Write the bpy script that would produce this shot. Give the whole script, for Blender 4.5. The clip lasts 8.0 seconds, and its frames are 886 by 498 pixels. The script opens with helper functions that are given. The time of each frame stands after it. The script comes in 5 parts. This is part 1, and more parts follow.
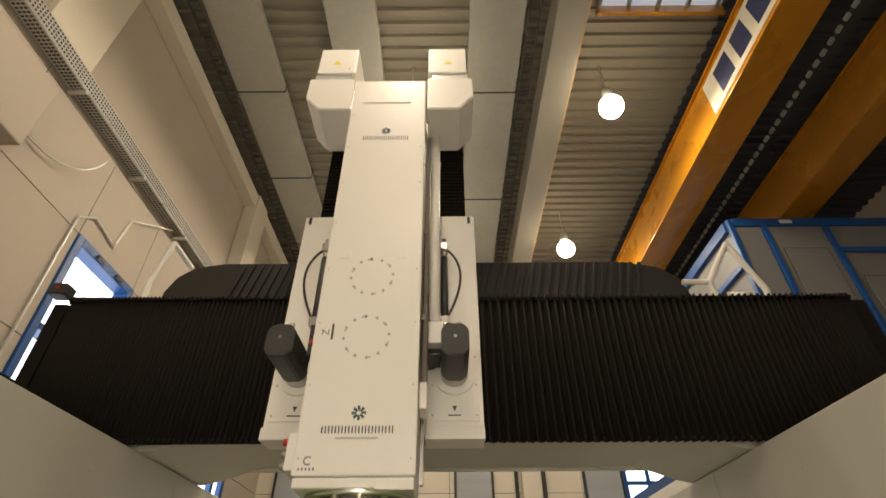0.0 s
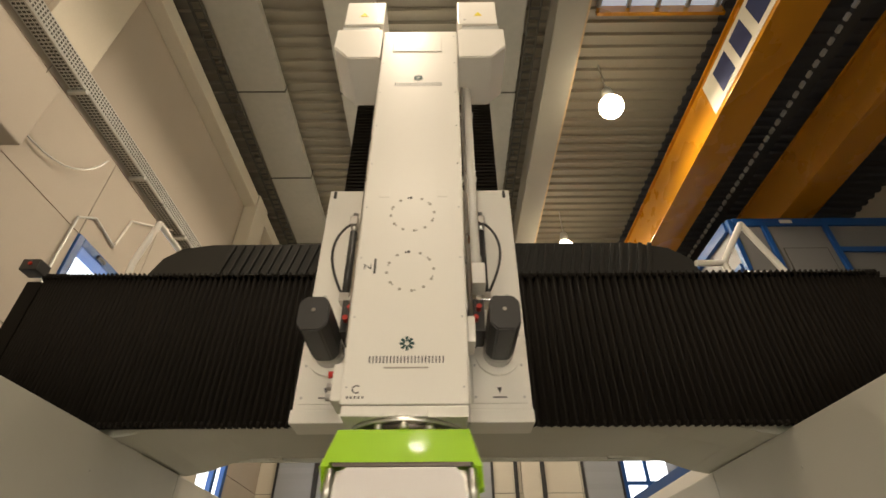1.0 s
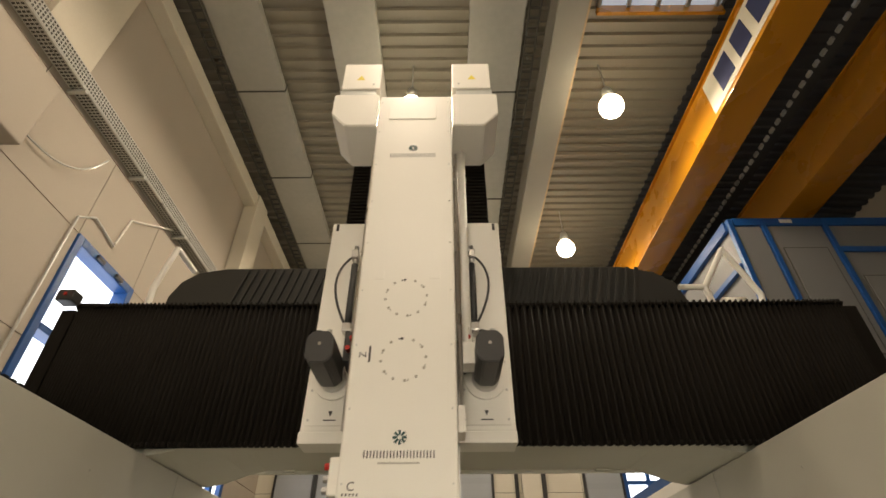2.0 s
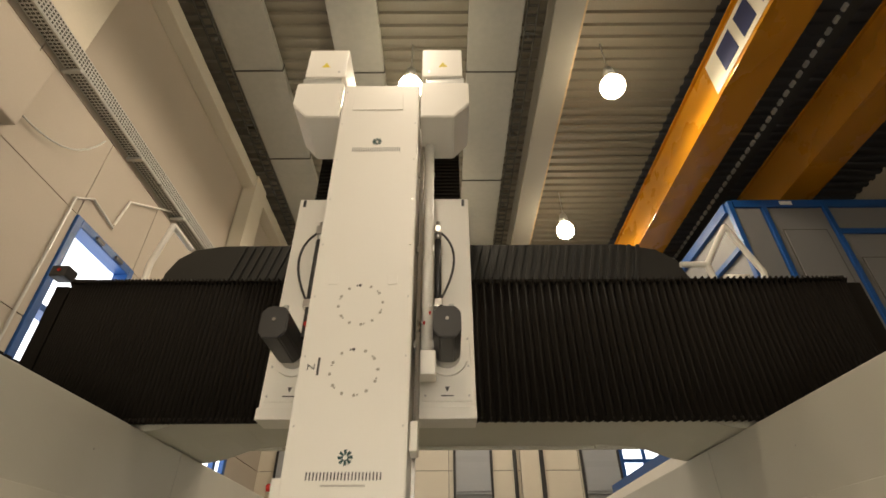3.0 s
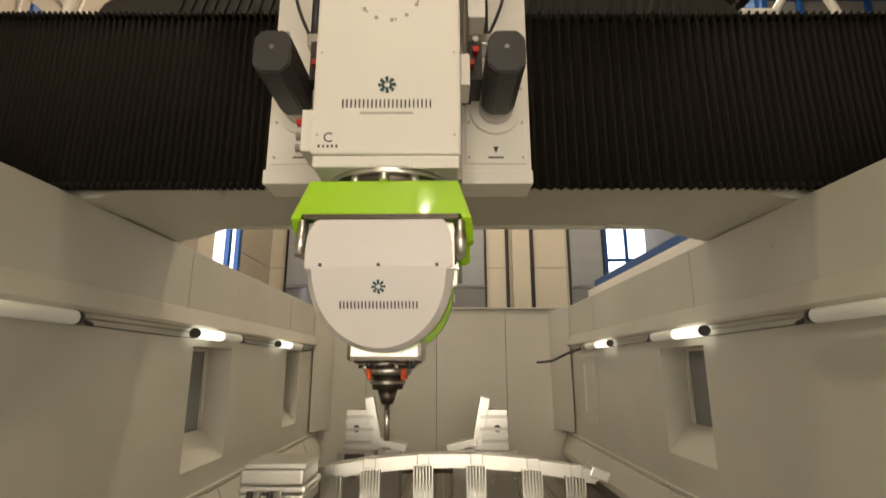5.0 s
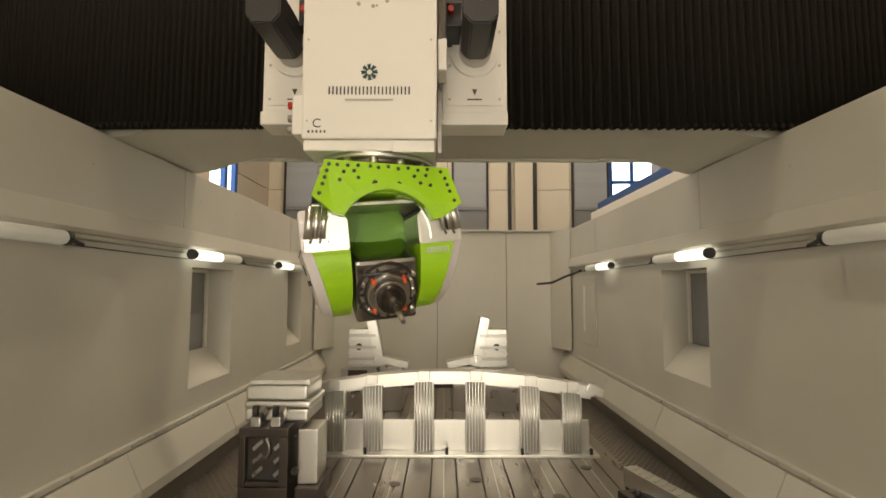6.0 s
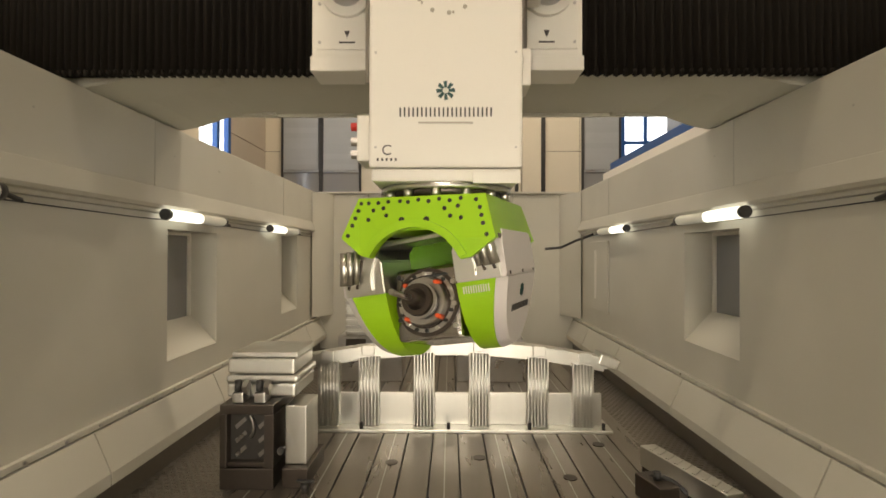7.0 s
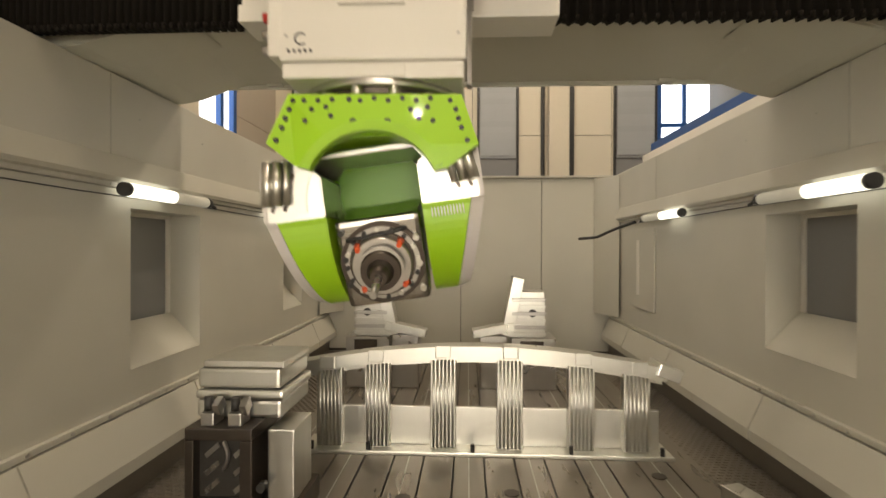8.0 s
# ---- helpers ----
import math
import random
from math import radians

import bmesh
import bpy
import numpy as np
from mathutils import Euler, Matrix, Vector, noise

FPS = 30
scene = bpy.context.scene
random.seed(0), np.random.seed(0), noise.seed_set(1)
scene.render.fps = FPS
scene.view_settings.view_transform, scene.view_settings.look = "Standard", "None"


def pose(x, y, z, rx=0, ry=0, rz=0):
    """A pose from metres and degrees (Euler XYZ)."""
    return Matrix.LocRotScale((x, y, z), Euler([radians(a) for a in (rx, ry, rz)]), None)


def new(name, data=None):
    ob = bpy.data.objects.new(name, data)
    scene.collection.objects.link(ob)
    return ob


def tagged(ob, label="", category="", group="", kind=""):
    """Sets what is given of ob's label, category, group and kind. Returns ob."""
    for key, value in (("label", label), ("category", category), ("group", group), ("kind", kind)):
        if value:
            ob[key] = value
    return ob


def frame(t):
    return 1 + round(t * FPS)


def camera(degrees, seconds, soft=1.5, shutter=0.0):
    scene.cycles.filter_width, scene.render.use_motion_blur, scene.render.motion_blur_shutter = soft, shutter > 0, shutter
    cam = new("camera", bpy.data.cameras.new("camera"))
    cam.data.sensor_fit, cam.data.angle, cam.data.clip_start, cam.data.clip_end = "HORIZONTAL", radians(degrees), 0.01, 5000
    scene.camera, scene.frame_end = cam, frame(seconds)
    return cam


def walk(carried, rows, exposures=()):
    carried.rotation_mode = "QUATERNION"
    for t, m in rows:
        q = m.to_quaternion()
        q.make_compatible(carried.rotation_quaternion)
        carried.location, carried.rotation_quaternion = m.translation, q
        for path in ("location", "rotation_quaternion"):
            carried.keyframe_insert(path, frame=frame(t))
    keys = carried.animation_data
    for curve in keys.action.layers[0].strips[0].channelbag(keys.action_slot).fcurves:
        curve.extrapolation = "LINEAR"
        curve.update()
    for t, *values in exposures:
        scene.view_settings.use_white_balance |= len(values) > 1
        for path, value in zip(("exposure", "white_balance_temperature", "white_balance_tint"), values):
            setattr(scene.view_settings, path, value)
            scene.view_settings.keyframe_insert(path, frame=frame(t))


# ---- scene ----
# ---- camera ----
cam = camera(82.75, 8.0, soft=1.6, shutter=0.4)


def shot(t, x, y, z, yaw, pitch, roll):
    return (t, pose(x, y, z, 90 + pitch, roll, yaw))


walk(cam, [
    shot(0.0, 0, 0, 1.68, 0.3, 36.76, 0.2),
    shot(1.7, 0, 0, 1.68, 0.3, 36.76, 0.2),
    shot(2.25, 0, 0, 1.68, 0.28, 36.5, 0.2),
    shot(2.8, 0, 0, 1.68, 0.24, 35.2, 0.2),
    shot(3.0, 0, 0, 1.68, 0.22, 34.63, 0.21),
    shot(3.5, 0, 0, 1.68, 0.19, 31.72, 0.22),
    shot(4.0, 0, 0, 1.68, 0.03, 26.71, 0.2),
    shot(4.5, 0, 0.01, 1.68, -0.11, 20.17, 0.19),
    shot(5.0, 0.014, 0.054, 1.681, -0.013, 13.035, 0.041),
    shot(5.2, 0.017, 0.077, 1.683, 0.016, 10.893, 0.004),
    shot(5.75, 0.018, 0.15, 1.686, 0.08, 6.1, -0.14),
    shot(6.3, 0.04, 0.225, 1.682, 0.33, 2.81, -0.05),
    shot(6.5, 0.064, 0.306, 1.68, 0.62, 2.185, -0.058),
    shot(7.0, 0.056, 0.609, 1.661, 0.737, 0.448, -0.103),
    shot(7.5, 0.014, 0.958, 1.633, 1.092, -0.445, -0.151),
    shot(8.0, 0.011, 1.418, 1.596, 2.854, -0.147, -0.19),
], exposures=((0.0, 0.04), (3.5, 0.02), (4.5, 0.09), (5.0, 0.13), (6.5, 0.3), (8.0, 0.36)))

# ---- world and lamps ----
world = bpy.data.worlds.new("world")
scene.world = world
world.use_nodes = True
sky = world.node_tree.nodes.new("ShaderNodeTexSky")
sky.sky_type, sky.sun_disc = 'NISHITA', False
sky.sun_elevation, sky.sun_rotation = radians(35), radians(250)
world.node_tree.links.new(sky.outputs[0], world.node_tree.nodes["Background"].inputs[0])
world.node_tree.nodes["Background"].inputs[1].default_value = 0.15

LAMP_WARM = (1.0, 0.83, 0.63)
LAMP_POWER = 268
LAMPS = [(x, y) for y in (-2.7, 1.4, 5.5, 9.6) for x in (-0.55, 2.9) if x < 0 or y > 2]
LAMP_Z = 8.95
for lx, ly in LAMPS:
    ld = bpy.data.lights.new("high_bay_glow", 'SPOT')
    ld.spot_size, ld.spot_blend = radians(178), 0.3
    ld.energy, ld.color, ld.shadow_soft_size = LAMP_POWER, LAMP_WARM, 0.12
    lo = new("high_bay_glow", ld)
    lo.location = (lx, ly, LAMP_Z - 0.38)
TUBE_STRENGTH = 1.5


# ---- materials ----
def material(name, base, rough=0.5, metal=0.0, grain=60, grain_amt=0.06, stain=1.2, stain_amt=0.12, bump=0.02,
             coat=0.0, tint=None, rand=0.0, stretch=(1, 1, 1), emit=None, strength=0.0):
    m = bpy.data.materials.new(name)
    m.use_nodes = True
    nt, N = m.node_tree, m.node_tree.nodes
    b = N["Principled BSDF"]
    tc = N.new("ShaderNodeTexCoord")
    mp = N.new("ShaderNodeMapping")
    mp.inputs["Scale"].default_value = stretch
    nt.links.new(tc.outputs["Object"], mp.inputs[0])
    big, fine = N.new("ShaderNodeTexNoise"), N.new("ShaderNodeTexNoise")
    big.inputs["Scale"].default_value, big.inputs["Detail"].default_value = stain, 5
    fine.inputs["Scale"].default_value, fine.inputs["Detail"].default_value = grain, 3
    for n in (big, fine):
        nt.links.new(mp.outputs[0], n.inputs["Vector"])
    mix = N.new("ShaderNodeMix")
    mix.data_type = 'RGBA'
    dark = tint or tuple(c * 0.55 for c in base)
    mix.inputs[6].default_value, mix.inputs[7].default_value = (*base, 1), (*dark, 1)
    a = N.new("ShaderNodeMath")
    a.operation = 'MULTIPLY'
    a.inputs[1].default_value = stain_amt * 2
    nt.links.new(big.outputs[0], a.inputs[0])
    c = N.new("ShaderNodeMath")
    c.operation = 'MULTIPLY_ADD'
    c.inputs[1].default_value = grain_amt * 2
    nt.links.new(fine.outputs[0], c.inputs[0])
    nt.links.new(a.outputs[0], c.inputs[2])
    last = c
    if rand:
        oi = N.new("ShaderNodeObjectInfo")
        d = N.new("ShaderNodeMath")
        d.operation = 'MULTIPLY_ADD'
        d.inputs[1].default_value = rand
        nt.links.new(oi.outputs["Random"], d.inputs[0])
        nt.links.new(c.outputs[0], d.inputs[2])
        last = d
    nt.links.new(last.outputs[0], mix.inputs[0])
    nt.links.new(mix.outputs[2], b.inputs["Base Color"])
    r = N.new("ShaderNodeMath")
    r.operation = 'MULTIPLY_ADD'
    r.inputs[1].default_value, r.inputs[2].default_value = 0.25, rough - 0.12
    nt.links.new(big.outputs[0], r.inputs[0])
    nt.links.new(r.outputs[0], b.inputs["Roughness"])
    b.inputs["Metallic"].default_value = metal
    b.inputs["Coat Weight"].default_value = coat
    if bump:
        bu = N.new("ShaderNodeBump")
        bu.inputs["Strength"].default_value, bu.inputs["Distance"].default_value = bump * 10, 0.002
        nt.links.new(fine.outputs[0], bu.inputs["Height"])
        nt.links.new(bu.outputs[0], b.inputs["Normal"])
    if emit:
        b.inputs["Emission Color"].default_value = (*emit, 1)
        b.inputs["Emission Strength"].default_value = strength
    return m


M_WHITE = material("white_machine_paint", (0.80, 0.77, 0.70), 0.36, grain=220, grain_amt=0.02, stain_amt=0.05, bump=0.006)
# Stain amount is strong: blurred shadows and reflections are painted in with the smudges.
M_WALLP = material("cream_sheet_paint", (0.63, 0.61, 0.53), 0.45, grain=90, grain_amt=0.03, stain=0.9, stain_amt=0.22, bump=0.01)
M_BEAM = material("grey_cream_beam_paint", (0.56, 0.55, 0.47), 0.45, grain=90, grain_amt=0.03, stain=1.1, stain_amt=0.1, bump=0.01)
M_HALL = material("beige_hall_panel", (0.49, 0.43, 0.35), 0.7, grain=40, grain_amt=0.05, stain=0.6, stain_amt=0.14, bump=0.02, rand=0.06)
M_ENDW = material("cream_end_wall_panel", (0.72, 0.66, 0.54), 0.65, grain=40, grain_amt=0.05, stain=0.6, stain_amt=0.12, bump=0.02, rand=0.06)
M_CONC = material("cream_concrete", (0.70, 0.64, 0.52), 0.8, grain=30, grain_amt=0.08, stain=0.8, stain_amt=0.12, bump=0.03)
M_FLOOR = material("grey_hall_concrete", (0.22, 0.21, 0.19), 0.6, grain=30, grain_amt=0.08, stain=0.5, stain_amt=0.2, bump=0.02)
M_DECK = material("dull_roof_deck", (0.28, 0.25, 0.19), 0.55, grain=25, grain_amt=0.06, stain=0.5, stain_amt=0.14)
M_DUCT = material("galvanised_trunking", (0.54, 0.53, 0.465), 0.42, metal=0.15, grain=9, grain_amt=0.16, stain=1.1, stain_amt=0.22, rand=0.08)
M_GALV = material("galvanised_steel", (0.64, 0.64, 0.60), 0.32, metal=0.45, grain=30, grain_amt=0.15, stain=3, stain_amt=0.15)
M_ORANGE = material("crane_orange_paint", (0.50, 0.205, 0.006), 0.27, grain=60, grain_amt=0.02, stain=0.8, stain_amt=0.06, bump=0.004, coat=0.5)
M_BLUE = material("deep_blue_paint", (0.010, 0.075, 0.27), 0.38, grain=60, grain_amt=0.04, stain_amt=0.08)
M_CABIN = material("pale_grey_cabin_panel", (0.19, 0.19, 0.19), 0.5, grain=60, grain_amt=0.03, stain_amt=0.1, rand=0.1)
M_BLACK = material("black_bellows_fabric", (0.012, 0.0102, 0.0083), 0.66, grain=180, grain_amt=0.1, stain=2, stain_amt=0.2, tint=(0.017, 0.0145, 0.012), bump=0.015, rand=0.05)
M_BLACK.node_tree.nodes["Principled BSDF"].inputs["Specular IOR Level"].default_value = 0.07
# Bellows black made lighter; the light caught up there is in the colour.
M_BLACK_LIT = material("lit_black_cover_fabric", (0.020, 0.019, 0.015), 0.6, grain=120, grain_amt=0.1, stain=1.5, stain_amt=0.2, bump=0.02)
M_DARKP = material("dark_plastic", (0.035, 0.034, 0.033), 0.4, grain=120, grain_amt=0.1, stain_amt=0.15)
M_MOTOR = material("charcoal_motor_housing", (0.04, 0.039, 0.038), 0.45, grain=150, grain_amt=0.08, stain_amt=0.12)
M_GREEN = material("lime_green_paint", (0.36, 0.66, 0.012), 0.42, grain=150, grain_amt=0.02, stain_amt=0.05, bump=0.005, coat=0.08)
M_ALU = material("milled_aluminium", (0.74, 0.73, 0.68), 0.32, metal=1.0, grain=40, grain_amt=0.05, stain=2.0, stain_amt=0.12, stretch=(5, 5, 0.4), bump=0)
M_STEEL = material("machined_steel", (0.60, 0.58, 0.55), 0.3, metal=1.0, grain=90, grain_amt=0.12, stain=5, stain_amt=0.2)
M_DSTEEL = material("dark_oiled_steel", (0.12, 0.10, 0.085), 0.34, metal=0.85, grain=60, grain_amt=0.15, stain=3, stain_amt=0.25)
M_TABLE = material("worn_cast_iron_table", (0.30, 0.268, 0.228), 0.30, metal=0.75, grain=60, grain_amt=0.10, stain=1.6, stain_amt=0.16, stretch=(5, 0.8, 1), bump=0.02, rand=0.12)
# Near-black colour puts the shadow of table slots and fixture hollow into the iron.
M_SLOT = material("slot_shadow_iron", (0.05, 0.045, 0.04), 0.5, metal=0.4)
M_GRATE = material("ribbed_drain_steel", (0.30, 0.27, 0.23), 0.42, metal=0.6, grain=80, grain_amt=0.15, stain_amt=0.2)
M_TUBE = material("lit_tube", (0.9, 0.9, 0.8), 0.4, bump=0, emit=(1.0, 0.95, 0.78), strength=TUBE_STRENGTH)
M_TUBEOFF = material("frosted_tube_sleeve", (0.75, 0.73, 0.62), 0.25, bump=0, emit=(1.0, 0.93, 0.72), strength=0.12)
M_GLOBE = material("lit_globe", (1, 0.95, 0.85), 0.3, bump=0, emit=(1.0, 0.85, 0.60), strength=27)
M_DAY = material("daylight_outside", (0.9, 0.93, 1), 0.8, bump=0, emit=(0.92, 0.96, 1.0), strength=2.6)
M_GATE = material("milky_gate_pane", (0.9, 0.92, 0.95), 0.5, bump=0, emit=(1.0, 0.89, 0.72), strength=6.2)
# Roof deck copy; the missing light over the crane is put into its colour.
M_DECK2 = material("shaded_roof_deck", (0.05, 0.052, 0.06), 0.6, grain=25, grain_amt=0.06, stain=0.5, stain_amt=0.14)
M_GLASS = material("grey_window_glass", (0.26, 0.26, 0.265), 0.12, grain=20, grain_amt=0.02, stain_amt=0.05, bump=0, coat=0.4)
M_BLIND = material("grey_blind_slats", (0.46, 0.48, 0.50), 0.45, metal=0.1, grain=30, rand=0.15)
M_ORNG = material("orange_nozzle", (0.85, 0.12, 0.03), 0.35)
M_RED = material("red_plug", (0.5, 0.02, 0.01), 0.4)
M_TEAL = material("dark_teal_mark", (0.01, 0.06, 0.055), 0.4, bump=0)
M_INK = material("dark_print", (0.06, 0.055, 0.05), 0.5, bump=0)
M_YELLOW = material("yellow_warning_sticker", (0.75, 0.6, 0.03), 0.5, bump=0)
M_NAVY = material("navy_print", (0.02, 0.03, 0.10), 0.5, bump=0)
M_LOGOW = material("white_girder_patch", (0.78, 0.72, 0.58), 0.35, bump=0)
M_SPIN = material("oily_machined_steel", (0.46, 0.44, 0.40), 0.20, metal=1.0, grain=90, grain_amt=0.15, stain=6, stain_amt=0.3)
# Head green, darkened in the colour for the shade inside the fork.
M_INNER = material("shaded_green_inner", (0.13, 0.31, 0.012), 0.35)
M_COVER = material("pale_grey_cover", (0.74, 0.70, 0.68), 0.35, grain=200, grain_amt=0.02, stain_amt=0.04, bump=0.005)
M_BEAMR = material("dull_cream_steel", (0.39, 0.365, 0.30), 0.5, grain=40, grain_amt=0.05, stain_amt=0.12)
M_GASKET = material("dark_joint", (0.08, 0.075, 0.06), 0.7)

# ---- mesh helpers ----
OFFSET = {}


def thing(name, label, category, loc=(0, 0, 0), group="", kind=""):
    ob = new(name)
    ob.empty_display_size = 0.1
    ob.location = loc
    OFFSET[ob.name] = Vector(loc)
    return tagged(ob, label, category, group, kind)


def part(name, bm, mat, parent=None, label="", smooth=False):
    off = OFFSET.get(parent.name, Vector()) if parent else Vector()
    bmesh.ops.translate(bm, verts=bm.verts, vec=-off)
    bmesh.ops.recalc_face_normals(bm, faces=bm.faces)
    me = bpy.data.meshes.new(name)
    bm.to_mesh(me)
    bm.free()
    me.materials.append(mat)
    if smooth:
        for p in me.polygons:
            p.use_smooth = len(p.vertices) < 8
    ob = new(name, me)
    if parent:
        ob.parent = parent
        OFFSET[ob.name] = off
    if label:
        ob["label"] = label
    return ob


def structure(name, bm, mat, label="", category="", smooth=False):
    ob = part(name, bm, mat, None, "", smooth)
    return tagged(ob, label, category, "", "structure")


def cuboid(bm, x0, x1, y0, y1, z0, z1, bev=0.0):
    t = bmesh.new() if bev else bm
    g = bmesh.ops.create_cube(t, size=1, matrix=Matrix.Translation(((x0 + x1) / 2, (y0 + y1) / 2, (z0 + z1) / 2))
                              @ Matrix.Diagonal((abs(x1 - x0), abs(y1 - y0), abs(z1 - z0), 1)))
    if bev:
        bmesh.ops.bevel(t, geom=t.edges[:], offset=bev, segments=2, affect='EDGES', profile=0.6)
        merge(bm, t)
    return bm


def merge(bm, t):
    me = bpy.data.meshes.new("tmp")
    t.to_mesh(me)
    t.free()
    bm.from_mesh(me)
    bpy.data.meshes.remove(me)
    return bm


def box(x0, x1, y0, y1, z0, z1, bev=0.0):
    return cuboid(bmesh.new(), x0, x1, y0, y1, z0, z1, bev)


def rod(bm, a, b, r, r2=None, seg=14, caps=True):
    a, b = Vector(a), Vector(b)
    d = b - a
    m = Matrix.Translation((a + b) / 2) @ d.to_track_quat("Z", "Y").to_matrix().to_4x4()
    bmesh.ops.create_cone(bm, cap_ends=caps, segments=seg, radius1=r, radius2=r if r2 is None else r2, depth=d.length, matrix=m)
    return bm


def cyl(a, b, r, r2=None, seg=20):
    return rod(bmesh.new(), a, b, r, r2, seg)


def pipe(points, r, seg=10):
    bm = bmesh.new()
    for p, q in zip(points, points[1:]):
        rod(bm, p, q, r, seg=seg)
        bmesh.ops.create_icosphere(bm, subdivisions=1, radius=r, matrix=Matrix.Translation(q))
    return bm


def bent(a, b, sag, r, n=10):
    a, b, s = Vector(a), Vector(b), Vector(sag)
    return pipe([a.lerp(b, i / n) + s * (4 * (i / n) * (1 - i / n)) for i in range(n + 1)], r, 8)


def prism(poly, axis, lo, hi, bm=None, bev=0.0):
    """A polygon of (u, v) drawn along axis from lo to hi; u, v are the other two axes in order."""
    t = bmesh.new()
    put = {"x": lambda u, v, w: (w, u, v), "y": lambda u, v, w: (u, w, v), "z": lambda u, v, w: (u, v, w)}[axis]
    a = [t.verts.new(put(u, v, lo)) for u, v in poly]
    b = [t.verts.new(put(u, v, hi)) for u, v in poly]
    t.faces.new(a)
    t.faces.new(b[::-1])
    n = len(poly)
    for i in range(n):
        t.faces.new((a[i], b[i], b[(i + 1) % n], a[(i + 1) % n]))
    bmesh.ops.recalc_face_normals(t, faces=t.faces)
    if bev:
        bmesh.ops.bevel(t, geom=t.edges[:], offset=bev, segments=2, affect='EDGES')
    return merge(bm, t) if bm is not None else t


def gear(cx, cz, r, y):
    """A round emblem of eight pointed vanes, standing in the xz plane at y."""
    bm = bmesh.new()
    for k in range(8):
        a = k * math.tau / 8
        q = [(r * 0.34, a - 0.38), (r, a - 0.14), (r * 0.94, a + 0.26), (r * 0.34, a + 0.38)]
        prism([(cx + s * math.cos(w), cz + s * math.sin(w)) for s, w in q], "y", y - 0.003, y + 0.003, bm)
    return bm


def bars(cx, cz, width, h, n, y, fill=0.42):
    bm = bmesh.new()
    step = width / n
    for k in range(n):
        x = cx - width / 2 + (k + 0.5) * step
        cuboid(bm, x - step * fill / 2, x + step * fill / 2, y - 0.002, y + 0.003, cz - h / 2, cz + h / 2)
    return bm


def lettering(text, size, m, mat, parent):
    cu = bpy.data.curves.new("lettering", 'FONT')
    cu.body, cu.size, cu.align_x, cu.align_y, cu.extrude = text, size, 'CENTER', 'CENTER', 0.001
    cu.materials.append(mat)
    ob = new("lettering", cu)
    ob.parent = parent
    ob.matrix_local = m
    return ob


def turned(bm, m):
    bmesh.ops.transform(bm, matrix=m, verts=bm.verts)
    return bm

# ---- the hall ----
HX0, HX1, HY0, HY1, HZ0, HZ1 = -4.6, 10.5, -5.0, 13.2, -1.0, 10.0
structure("ground", box(-6, 12, -6.5, 15, HZ0 - 0.3, HZ0), M_FLOOR, "grey concrete hall floor", "floor")


